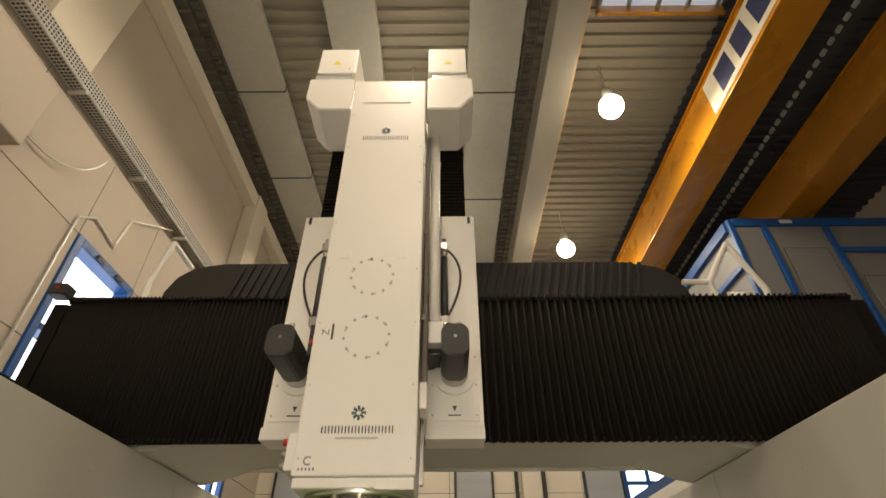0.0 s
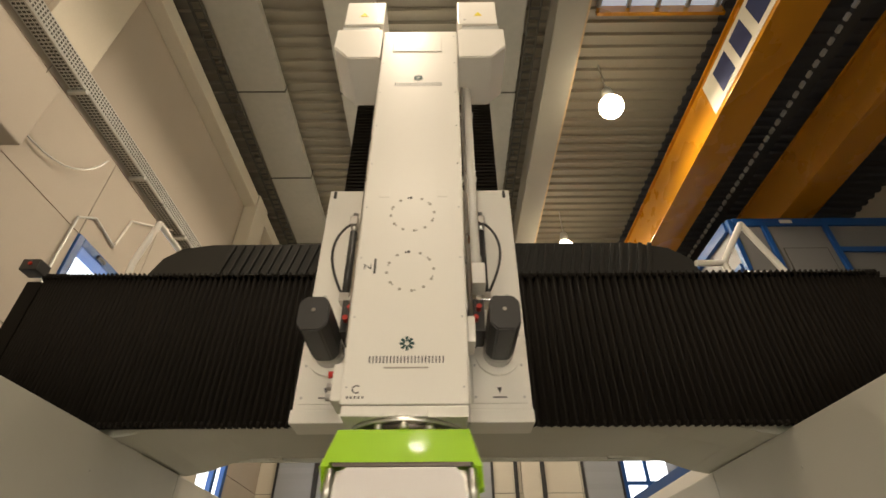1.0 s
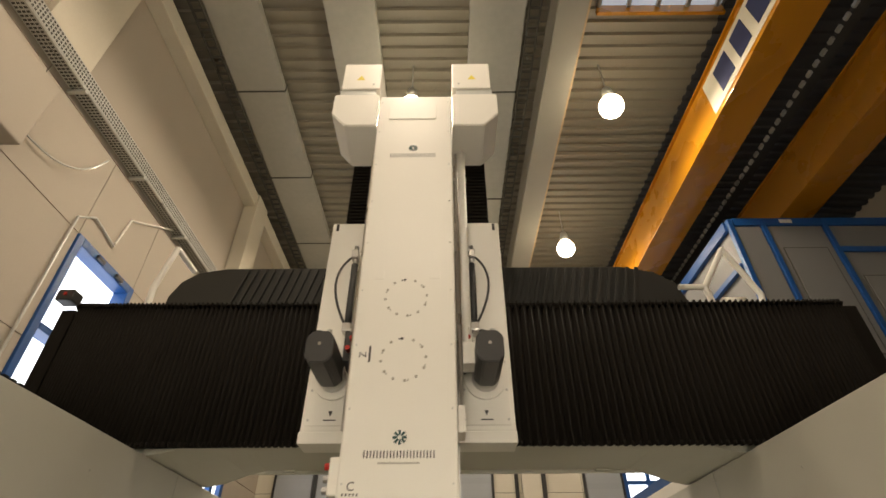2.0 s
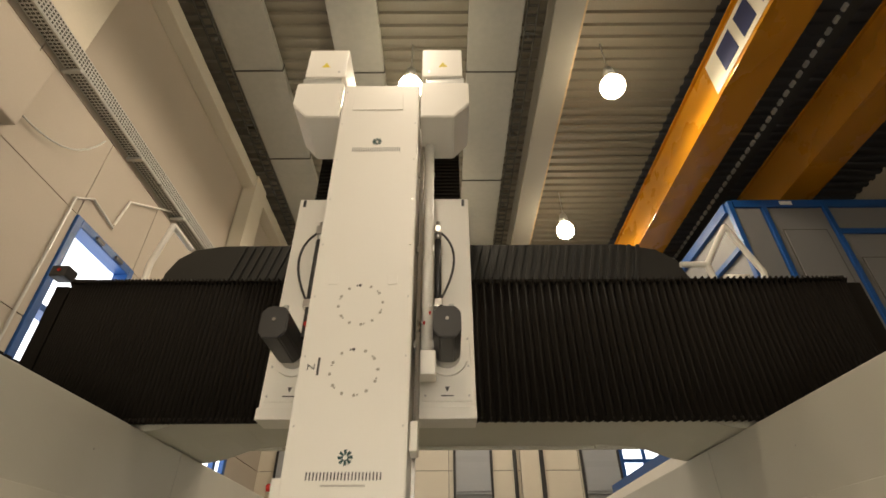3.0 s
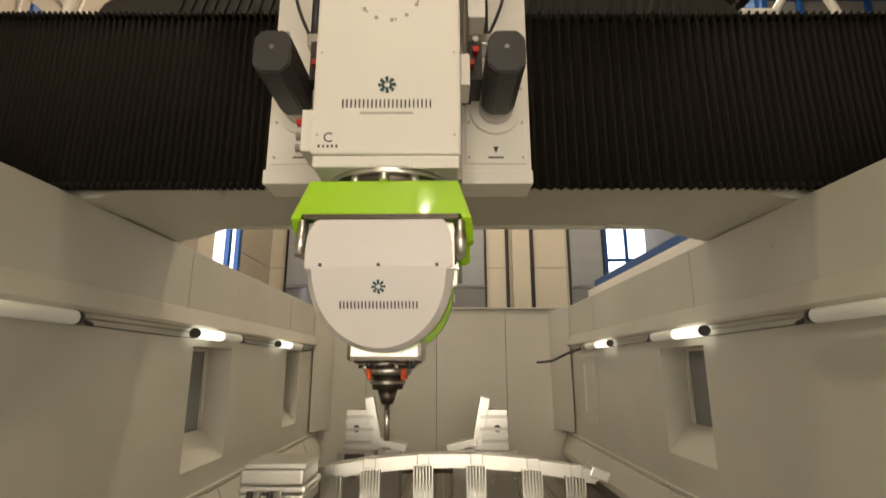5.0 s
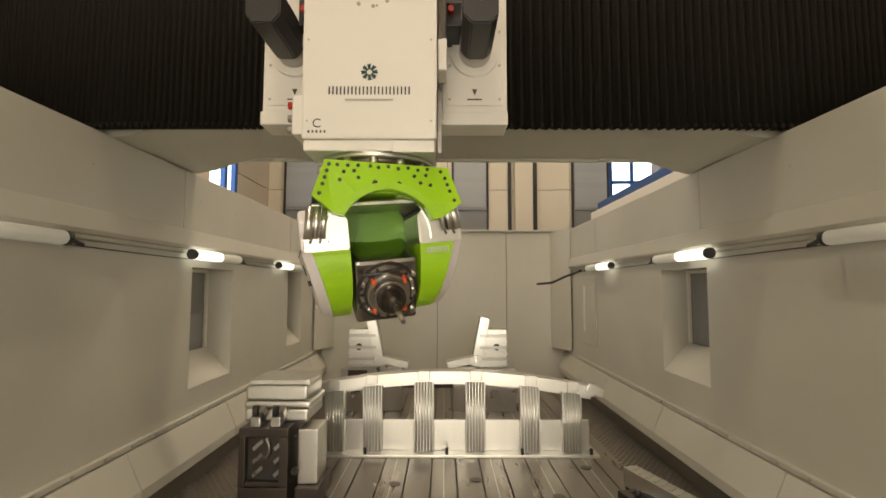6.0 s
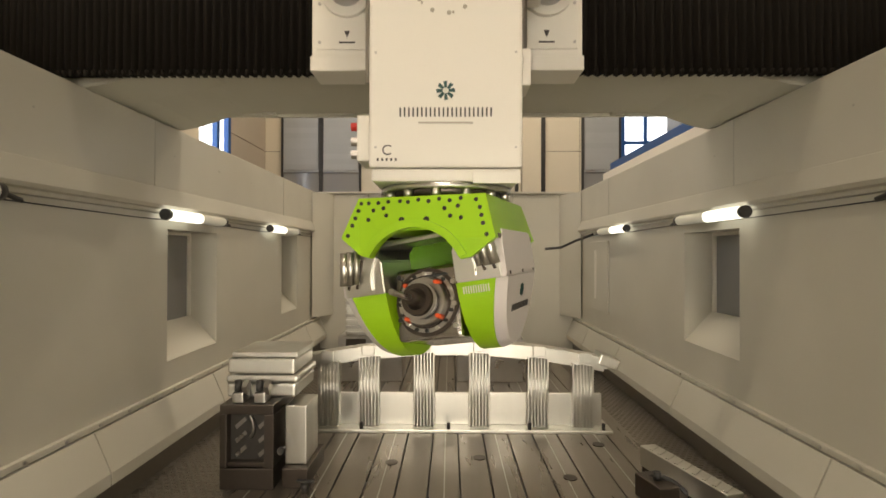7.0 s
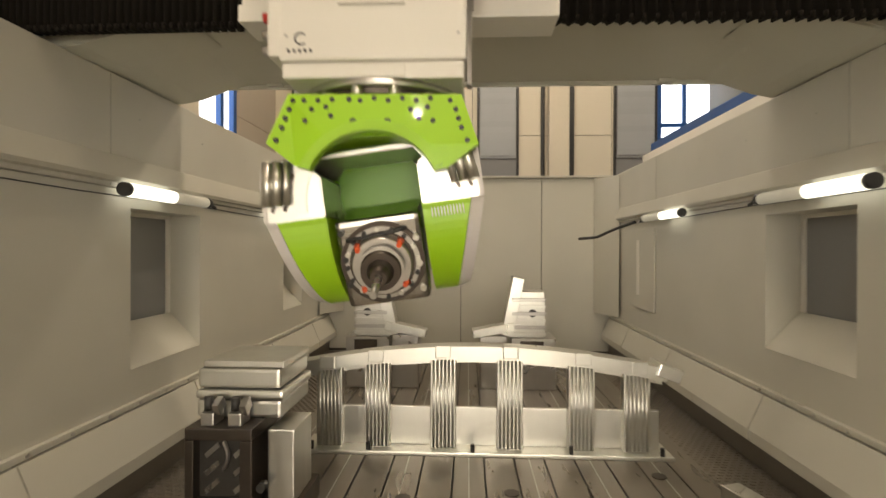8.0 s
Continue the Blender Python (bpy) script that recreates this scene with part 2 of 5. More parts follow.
def hall_walls():
    # left wall, with a tall window opening
    y0, y1, z0, z1 = 4.9, 6.25, 2.6, 5.62
    bm = bmesh.new()
    X0, X1 = HX0 - 0.3, HX0
    cuboid(bm, X0, X1, HY0, y0, HZ0, HZ1 + 0.6)
    cuboid(bm, X0, X1, y1, HY1, HZ0, HZ1 + 0.6)
    cuboid(bm, X0, X1, y0, y1, HZ0, z0)
    cuboid(bm, X0, X1, y0, y1, z1, HZ1 + 0.6)
    wl = structure("wall_west", bm, M_GASKET, "beige panelled hall wall", "wall")
    rows = [HZ0, 0.4, 1.6, 2.6, 4.2, 5.62, 6.85, 9.62]
    ys = [HY0, -2.2, 0.6, 3.4, 4.9, 6.25, 8.55, 11.0, HY1]
    for za, zb in zip(rows, rows[1:]):
        for ya, yb in zip(ys, ys[1:]):
            if ya == 4.9 and za >= 2.5 and zb <= 5.7:
                continue
            if za < 6.8:
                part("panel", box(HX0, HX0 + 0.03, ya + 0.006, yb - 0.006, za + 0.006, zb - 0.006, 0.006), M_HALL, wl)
    for ya, yb in ((HY0, 3.4), (3.4, 8.58), (8.58, HY1)):
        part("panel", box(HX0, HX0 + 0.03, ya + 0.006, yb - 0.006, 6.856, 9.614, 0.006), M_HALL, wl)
    bm = bmesh.new()
    cuboid(bm, HX0, HX1, HY1, HY1 + 0.3, HZ0, HZ1 + 0.6)
    wn = structure("wall_north", bm, M_GASKET, "beige panelled end wall of the hall", "wall")
    xs = [-4.6, -3.75, -1.1, 0.1, 1.12, 1.85, 2.35, 3.3, 4.3, 7, 10.5]
    for za, zb in zip(rows[:-1], rows[1:]):
        for xa, xb in zip(xs, xs[1:]):
            part("panel", box(xa + 0.006, xb - 0.006, HY1 - 0.03, HY1, za + 0.006, zb - 0.006, 0.006), M_ENDW, wn)
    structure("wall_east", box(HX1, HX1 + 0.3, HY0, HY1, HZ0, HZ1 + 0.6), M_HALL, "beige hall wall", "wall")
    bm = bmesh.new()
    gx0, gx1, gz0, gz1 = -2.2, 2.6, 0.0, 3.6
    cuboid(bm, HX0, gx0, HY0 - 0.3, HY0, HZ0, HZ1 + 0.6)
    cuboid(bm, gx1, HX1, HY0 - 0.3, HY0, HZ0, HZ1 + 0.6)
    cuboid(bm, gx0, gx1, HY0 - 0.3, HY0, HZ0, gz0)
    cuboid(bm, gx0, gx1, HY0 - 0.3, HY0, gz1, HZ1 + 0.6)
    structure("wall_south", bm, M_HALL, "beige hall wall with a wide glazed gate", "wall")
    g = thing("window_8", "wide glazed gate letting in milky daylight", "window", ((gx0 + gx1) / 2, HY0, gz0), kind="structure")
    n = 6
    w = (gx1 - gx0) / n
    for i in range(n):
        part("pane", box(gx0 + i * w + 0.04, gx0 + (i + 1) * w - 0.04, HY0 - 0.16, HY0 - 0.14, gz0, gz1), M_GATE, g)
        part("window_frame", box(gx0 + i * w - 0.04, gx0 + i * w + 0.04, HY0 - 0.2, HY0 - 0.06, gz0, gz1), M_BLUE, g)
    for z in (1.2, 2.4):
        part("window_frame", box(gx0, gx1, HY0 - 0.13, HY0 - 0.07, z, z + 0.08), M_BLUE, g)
    # column and rails on the left wall
    for yc in (1.0, 8.9):
        structure("trim", box(HX0 + 0.034, HX0 + 0.34, yc - 0.3, yc + 0.32, HZ0, HZ1 - 0.3, 0.02), M_CONC, "cream concrete column against the hall wall", "column")
    structure("trim", box(HX0 + 0.034, HX0 + 0.30, HY0 + 0.01, HY1 - 0.04, 9.35, 9.68, 0.015), M_CONC, "cream edge beam under the roof", "beam")
    structure("trim", box(HX0 + 0.034, HX0 + 0.30, 2.1, 3.45, 5.6, 6.5, 0.02), M_HALL, "boxed-in cream duct on the hall wall", "duct")
    structure("trim", box(HX0 + 0.034, HX0 + 0.14, 2.95, 3.75, 7.1, 9.34, 0.01), M_CONC, "narrow wall pilaster", "pilaster")


hall_walls()


def window_west():
    w = thing("window_1", "tall blue-framed window with bright daylight", "window", (HX0, 5.57, 2.6), kind="structure")
    y0, y1, z0, z1 = 4.9, 6.25, 2.6, 5.62
    x0, x1 = HX0 - 0.2, HX0 + 0.06
    for a in ((y0, y0 + 0.11, z0, z1), (y1 - 0.11, y1, z0, z1), (y0 + 0.11, y1 - 0.11, z1 - 0.12, z1), (y0 + 0.11, y1 - 0.11, z0, z0 + 0.12), (y0 + 0.11, y1 - 0.11, 4.35, 4.43)):
        part("window_frame", box(x0, x1, *a, 0.012), M_BLUE, w)
    part("pane", box(HX0 - 0.17, HX0 - 0.15, y0 + 0.1, y1 - 0.1, z0 + 0.1, z1 - 0.1), M_DAY, w, "bright milky pane")
    for yy in (5.3, 5.75):
        part("handle", box(x1, x1 + 0.04, yy, yy + 0.16, z1 - 0.1, z1 - 0.05, 0.008), M_DARKP, w)
    c = thing("cable_conduit", "grey plastic conduit bent round the window", "conduit", (HX0 + 0.05, 4.8, 3))
    part("tube", pipe([(HX0 + 0.06, 4.72, 2.5), (HX0 + 0.06, 4.74, 5.75), (HX0 + 0.06, 5.0, 5.95), (HX0 + 0.06, 5.5, 5.86)], 0.016), M_GALV, c)
    c = thing("wall_conduit", "thin white conduit running to the cable tray", "conduit", (HX0 + 0.05, 5.5, 6))
    part("tube", pipe([(HX0 + 0.06, 5.5, 5.9), (HX0 + 0.06, 5.6, 6.4), (HX0 + 0.1, 6.5, 6.95)], 0.016), M_WHITE, c)
    c = thing("loose_cable", "thin grey cable sagging along the wall", "cable", (HX0 + 0.05, 3.7, 6))
    part("wire", bent((HX0 + 0.05, 3.3, 6.0), (HX0 + 0.18, 4.6, 6.6), (0, 0.2, -0.25), 0.012), M_GALV, c)


window_west()


def cable_tray():
    t = thing("cable_tray", "perforated galvanised cable tray on wall brackets", "cable tray", (-4.3, 4, 7))
    part("tray_floor", box(-4.55, -4.37, -4, 9, 6.93, 6.945), M_GALV, t)
    for x, h in ((-4.55, 0.1), (-4.37, 0.22)):
        part("side", box(x - 0.006, x + 0.006, -4, 9, 6.945, 6.945 + h), M_GALV, t)
    bm = bmesh.new()
    for k in range(170):
        y = 1.0 + k * 0.046
        for x in (-4.51, -4.46, -4.41):
            cuboid(bm, x - 0.016, x + 0.016, y, y + 0.022, 6.922, 6.9295)
        for z in (6.98, 7.03, 7.08, 7.13):
            cuboid(bm, -4.3635, -4.3595, y, y + 0.024, z - 0.013, z + 0.013)
    tagged(part("perforation", bm, M_GASKET, t, "rows of punched holes"), kind="stuff")
    for y in (1.5, 3.72, 5.2, 6.6, 8.0):
        part("bracket", box(-4.57, -4.34, y, y + 0.05, 6.87, 6.92, 0.006), M_GALV, t)


cable_tray()


def roof():
    """Trapezoidal deck whose ribs run across the hall."""
    bm = bmesh.new()
    pitch = 0.235
    n = int((HY1 - HY0) / pitch)
    prof = []
    for k in range(n):
        y = HY0 + k * pitch
        prof += [(y, 10.0), (y + 0.10, 10.0), (y + 0.125, 10.055), (y + 0.21, 10.055)]

    def sheet(x0, x1, rows):
        va = [bm.verts.new((x0, y, z)) for y, z in rows]
        vb = [bm.verts.new((x1, y, z)) for y, z in rows]
        for i in range(len(rows) - 1):
            bm.faces.new((va[i], vb[i], vb[i + 1], va[i + 1]))
    sheet(HX0 - 0.2, 2.6, prof)
    sheet(2.6, 4.75, [p for p in prof if p[0] < 1.2])
    sheet(2.6, 4.75, [p for p in prof if p[0] > 4.45])
    structure("ceiling", bm, M_DECK, "olive-grey trapezoidal steel roof deck", "ceiling")
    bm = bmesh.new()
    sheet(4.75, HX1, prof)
    structure("ceiling_2", bm, M_DECK2, "trapezoidal roof deck over the crane, coloured dark for shade", "ceiling")
    structure("roof_cover", box(HX0 - 0.3, 2.6, HY0, HY1 + 0.3, 10.3, 10.4), M_DECK, "roof build-up over the deck", "roof")
    structure("roof_cover", box(4.75, HX1 + 0.3, HY0, HY1 + 0.3, 10.3, 10.4), M_DECK, "roof build-up over the deck", "roof")
    structure("roof_cover", box(2.6, 4.75, 4.45, HY1 + 0.3, 10.3, 10.4), M_DECK, "roof build-up over the deck", "roof")
    structure("roof_cover", box(2.6, 4.75, HY0, 1.2, 10.3, 10.4), M_DECK, "roof build-up over the deck", "roof")
    s = thing("skylight", "milky skylight with grey bars in the roof", "skylight", (3.7, 3, 10), kind="structure")
    part("pane", box(2.62, 4.73, 1.22, 4.43, 10.12, 10.14), material("milky_skylight", (0.8, 0.85, 0.9), 0.5, bump=0, emit=(0.7, 0.82, 1.0), strength=0.35), s)
    for k in range(5):
        part("bar", box(2.62 + k * 0.5, 2.68 + k * 0.5, 1.22, 4.43, 10.05, 10.115), M_DUCT, s)
    part("edge", box(2.6, 4.75, 4.4, 4.46, 9.9, 10.3), M_ORANGE, s)


roof()


def trunking(x0, x1, ys, z):
    d = thing("ceiling_trunking", "flat galvanised trunking of long panels under the roof", "duct", ((x0 + x1) / 2, ys[0], z), "trunking runs")
    for a, b in zip(ys, ys[1:]):
        part("panel", box(x0, x1, a + 0.012, b - 0.012, z, z + 0.16, 0.012), M_DUCT, d)
    for y in ys:
        part("strap", box(x0 - 0.01, x1 + 0.01, y - 0.012, y + 0.012, z - 0.012, z + 0.3), M_GASKET, d)


trunking(-3.9, -3.0, [-4, -0.5, 3.0, 5.85, 8.15, 10.6, 13], 9.8)
trunking(-1.95, -1.1, [-4, -0.5, 2.6, 5.9, 8.9, 12], 9.8)
trunking(0.45, 1.38, [-4, -0.5, 2.6, 5.9, 8.9, 12], 9.8)


def ladder_strip(x, z, name, label):
    d = thing(name, label, "cable ladder", (x, 4, z))
    for s in (-0.09, 0.09):
        part("rail", box(x + s - 0.01, x + s + 0.01, -4, 13, z, z + 0.06), M_GASKET, d)
    for k in range(6):
        part("hanger", box(x - 0.015, x + 0.015, 0.5 + k * 2.35, 0.53 + k * 2.35, z + 0.06, 10.03), M_DUCT, d)
    for k in range(70):
        part("rung", box(x - 0.08, x + 0.08, 1 + k * 0.17, 1.045 + k * 0.17, z + 0.015, z + 0.03), M_GASKET, d)


ladder_strip(-4.02, 9.75, "cable_ladder", "narrow dark cable ladder along the roof edge")
ladder_strip(1.52, 9.75, "cable_ladder", "narrow dark cable ladder beside the roof beam")


def roof_beam(x0, x1, z0, z1, name="roof_beam"):
    b = thing(name, "cream-painted steel roof beam", "beam", ((x0 + x1) / 2, 4, z0), kind="structure")
    xm = (x0 + x1) / 2
    part("bottom_flange", box(x0, x1, -4.5, 13, z0, z0 + 0.035, 0.006), M_BEAMR, b)
    part("web", box(xm - 0.02, xm + 0.02, -4.5, 13, z0 + 0.035, z1), M_BEAMR, b)
    part("top_flange", box(x0, x1, -4.5, 13, z1, z1 + 0.03, 0.006), M_BEAMR, b)
    part("edge_board", box(x1 + 0.004, x1 + 0.05, -4.5, 13, z0 + 0.06, z1), material("pale_timber_edge", (0.62, 0.44, 0.25), 0.6, grain=20, stretch=(8, 1, 8)), b, "pale timber edge board")


roof_beam(1.78, 2.25, 9.3, 9.9)


def lamp(x, y):
    o = thing("high_bay_lamp", "lit globe lamp hanging on a thin rod under the roof", "lamp", (x, y, LAMP_Z), "hall lamps")
    g = bmesh.new()
    bmesh.ops.create_uvsphere(g, u_segments=20, v_segments=12, radius=0.21, matrix=Matrix.Translation((x, y, LAMP_Z - 0.12)))
    part("globe", g, M_GLOBE, o, "glowing opal globe", True)
    part("gear_box", cyl((x, y, LAMP_Z + 0.08), (x, y, LAMP_Z + 0.34), 0.12, 0.08), M_GALV, o, "", True)
    part("rod", cyl((x, y, LAMP_Z + 0.34), (x, y, 10.118), 0.012, seg=8), M_GALV, o)


for lx, ly in LAMPS:
    lamp(lx, ly)


def crane():
    c = thing("overhead_crane", "orange box-girder overhead crane under the roof", "crane", (5, 4, 8))
    for x0, x1 in ((4.3, 4.86), (6.55, 7.1)):
        g = part("girder", box(x0, x1, -4.99, 13.16, 8.0, 8.86, 0.012), M_ORANGE, c)
        part("flange", box(x0 - 0.05, x1 + 0.05, -4.6, 12.9, 8.866, 8.89, 0.004), M_ORANGE, g)
        part("flange", box(x0 - 0.04, x1 + 0.04, -4.6, 12.9, 7.972, 7.997, 0.004), M_ORANGE, g)
    # printed patch with plain letter-sized blocks on the girder's side
    p = part("name_patch", box(4.292, 4.297, 2.6, 5.1, 8.1, 8.78), M_LOGOW, c, "white patch with navy blocks")
    for k, (y, w) in enumerate(((4.55, 0.42), (4.02, 0.36), (3.5, 0.36), (3.02, 0.34))):
        bm = prism([(y - w / 2, 8.2), (y + w / 2 - 0.02, 8.2), (y + w / 2, 8.68), (y - w / 2 + 0.02, 8.68)], "x", 4.284, 4.289)
        part("block", bm, M_NAVY, p)
    part("power_rail", box(5.55, 5.72, -4.6, 12.9, 8.3, 8.38), M_DARKP, c, "dark conductor rail")
    bm = bmesh.new()
    for k in range(80):
        cuboid(bm, 5.50, 5.54, -2 + k * 0.18, -1.9 + k * 0.18, 8.28, 8.34)
    tagged(part("clip_strip", bm, M_GALV, c), kind="stuff")
    part("cross_beam", box(4.4, 7.0, 12.4, 12.8, 8.1, 8.7, 0.01), M_ORANGE, c)
    part("wheel_box", box(4.35, 4.8, 12.5, 13.1, 7.6, 7.96, 0.02), M_DARKP, c)


crane()


def cabin():
    c = thing("machine_cabin", "tall grey-panelled cabin with blue steel framing", "cabin", (7.5, 9, HZ0))
    y = 7.0
    part("body", box(5.12, 9.6, y + 0.05, 12.4, HZ0, 7.45, 0.01), M_CABIN, c)
    for x in (5.08, 5.66, 6.75, 8.2, 9.5):
        part("post", box(x, x + 0.08, y - 0.05, y + 0.05, HZ0, 7.5, 0.008), M_BLUE, c)
    for x0, x1, rows in ((5.16, 5.66, ((2.0, 5.0), (5.1, 7.36))), (5.74, 6.75, ((2.0, 4.6), (4.7, 7.36))), (6.83, 8.2, ((2.0, 4.2), (4.3, 6.78), (6.88, 7.36))), (8.28, 9.5, ((2.0, 4.2), (4.3, 6.78), (6.88, 7.36)))):
        for z0, z1 in rows:
            p = part("panel", box(x0 + 0.012, x1 - 0.012, y - 0.01, y + 0.046, z0, z1, 0.012), M_CABIN, c)
            if x0 > 5.7 and z1 - z0 > 2.4 and z0 > 3:
                part("hatch", box(x0 + 0.14, x1 - 0.14, y - 0.03, y - 0.012, z0 + 0.2, z1 - 0.5, 0.01), M_CABIN, p)
                part("gasket", box(x0 + 0.12, x1 - 0.12, y - 0.018, y - 0.0105, z0 + 0.18, z1 - 0.48), M_GASKET, p)
    for x0, z in ((5.18, 7.36), (6.83, 6.78), (6.83, 4.2), (5.18, 4.62)):
        part("rail", box(x0, 9.5 if x0 > 6 or z > 7 else 6.75, y - 0.045, y + 0.045, z, z + (0.1 if z < 7 else 0.16), 0.006), M_BLUE, c)
    part("side_rail", box(5.04, 5.115, y + 0.05, 12.4, 7.3, 7.5, 0.006), M_BLUE, c)
    part("side_rail", box(5.04, 5.115, y + 0.05, 12.4, 6.5, 6.6, 0.006), M_BLUE, c)
    part("plate", box(6.0, 6.22, y - 0.055, y - 0.05, 7.40, 7.48), M_WHITE, c, "small white plate")


cabin()


def far_windows():
    def blind_window(x0, x1, z0, z1, name, label):
        w = thing(name, label, "window", ((x0 + x1) / 2, HY1 - 0.1, z0), kind="structure")
        y = HY1 - 0.04
        part("pane", box(x0, x1, y - 0.03, y - 0.02, z0, z1), M_GLASS, w)
        for a in ((x0 - 0.05, x0, z0 - 0.05, z1 + 0.05), (x1, x1 + 0.05, z0 - 0.05, z1 + 0.05), (x0, x1, z1, z1 + 0.05), (x0, x1, z0 - 0.05, z0)):
            part("window_frame", box(a[0], a[1], y - 0.08, y, a[2], a[3], 0.006), M_DARKP, w)
        zs = z0 + 0.72
        n = int((z1 - zs) / 0.13)
        for k in range(n):
            part("slat", turned(box(x0 + 0.02, x1 - 0.02, -0.006, 0.006, -0.07, 0.07), Matrix.Translation((0, y - 0.10, zs + 0.07 + k * 0.13)) @ Matrix.Rotation(0.14, 4, 'X')), M_BLIND, w)
        part("cross_bar", box(x0, x1, y - 0.07, y - 0.034, zs - 0.05, zs, 0.004), M_BLIND, w)
    blind_window(-4.1, -3.2, 3.0, 5.4, "window_2", "dark window with half-lowered grey blinds")
    blind_window(-3.1, -2.2, 3.0, 5.4, "window_3", "dark window with half-lowered grey blinds")
    blind_window(0.26, 1.12, 3.0, 5.4, "window_4", "window covered by grey roller blinds")
    blind_window(3.38, 4.25, 3.0, 5.6, "window_5", "dark window with half-lowered grey blinds")
    w = thing("window_6", "bright daylight window with blue bars", "window", (5, HY1 - 0.1, 3.4), kind="structure")
    y = HY1 - 0.04
    part("pane", box(4.3, 7.2, y - 0.02, y - 0.01, 3.2, 6.2), M_DAY, w)
    for x in (4.3, 4.85, 5.5, 6.3, 7.1):
        part("window_frame", box(x, x + 0.09, y - 0.09, y - 0.03, 3.2, 6.2, 0.006), M_BLUE, w)
    for z in (3.2, 4.35, 5.5):
        part("window_frame", box(4.39, 7.1, y - 0.085, y - 0.035, z, z + 0.09, 0.006), M_BLUE, w)
    part("brace", prism([(5.3, 4.3), (5.42, 4.3), (5.75, 5.4), (5.63, 5.4)], "y", y - 0.2, y - 0.12), M_ORANGE, w, "brown brace behind the bars")
    w = thing("window_7", "bright daylight window with blue frame in the corner", "window", (-4.4, 10.3, 3.4), kind="structure")
    part("pane", box(HX0 + 0.035, HX0 + 0.04, 9.4, 10.9, 2.9, 5.6), M_DAY, w)
    for ya in (9.3, 10.3, 10.8):
        part("window_frame", box(HX0 + 0.034, HX0 + 0.14, ya, ya + 0.13, 2.8, 5.7, 0.006), M_BLUE, w)
    p = thing("drain_pipe", "black vertical pipe on the end wall", "pipe", (1.72, HY1 - 0.1, 2))
    part("tube", cyl((1.72, HY1 - 0.09, 0), (1.72, HY1 - 0.09, 8), 0.045), M_DARKP, p)
    p = thing("cable_riser", "dark cable duct on the end wall", "duct", (2.4, HY1 - 0.1, 2))
    part("cover", box(2.33, 2.43, HY1 - 0.12, HY1 - 0.034, -1, 8, 0.006), M_DARKP, p)
    p = thing("wall_column", "cream concrete column against the end wall", "column", (2.0, HY1 - 0.2, HZ0), kind="structure")
    part("shaft", box(1.84, 2.3, HY1 - 0.25, HY1 - 0.032, HZ0, 9.2, 0.015), M_CONC, p)
    b = thing("service_gantry", "blue beam with a white ledge running beside the machine", "beam", (3.0, 8.5, 2.7))
    part("blue_beam", box(2.95, 3.1, 5.0, 9.7, 3.10, 3.28, 0.01), M_BLUE, b)
    part("ledge", box(2.82, 3.1, 5.0, 9.7, 2.93, 3.09, 0.008), M_WHITE, b, "white ledge")
    # Dark strip stands in for the shaded gap between ledge and wall top.
    part("rail", box(2.86, 3.1, 5.0, 9.7, 2.80, 2.926), M_GASKET, b, "dark strip for the shaded gap under the ledge")
    for yy in (5.2, 7.5, 9.5):
        part("post", box(2.98, 3.08, yy, yy + 0.1, HZ0, 2.80), M_GALV, b)


far_windows()

# ---- the machining bay ----
WX, WZ, WY0, WY1 = 2.2, 2.68, -3.0, 9.3


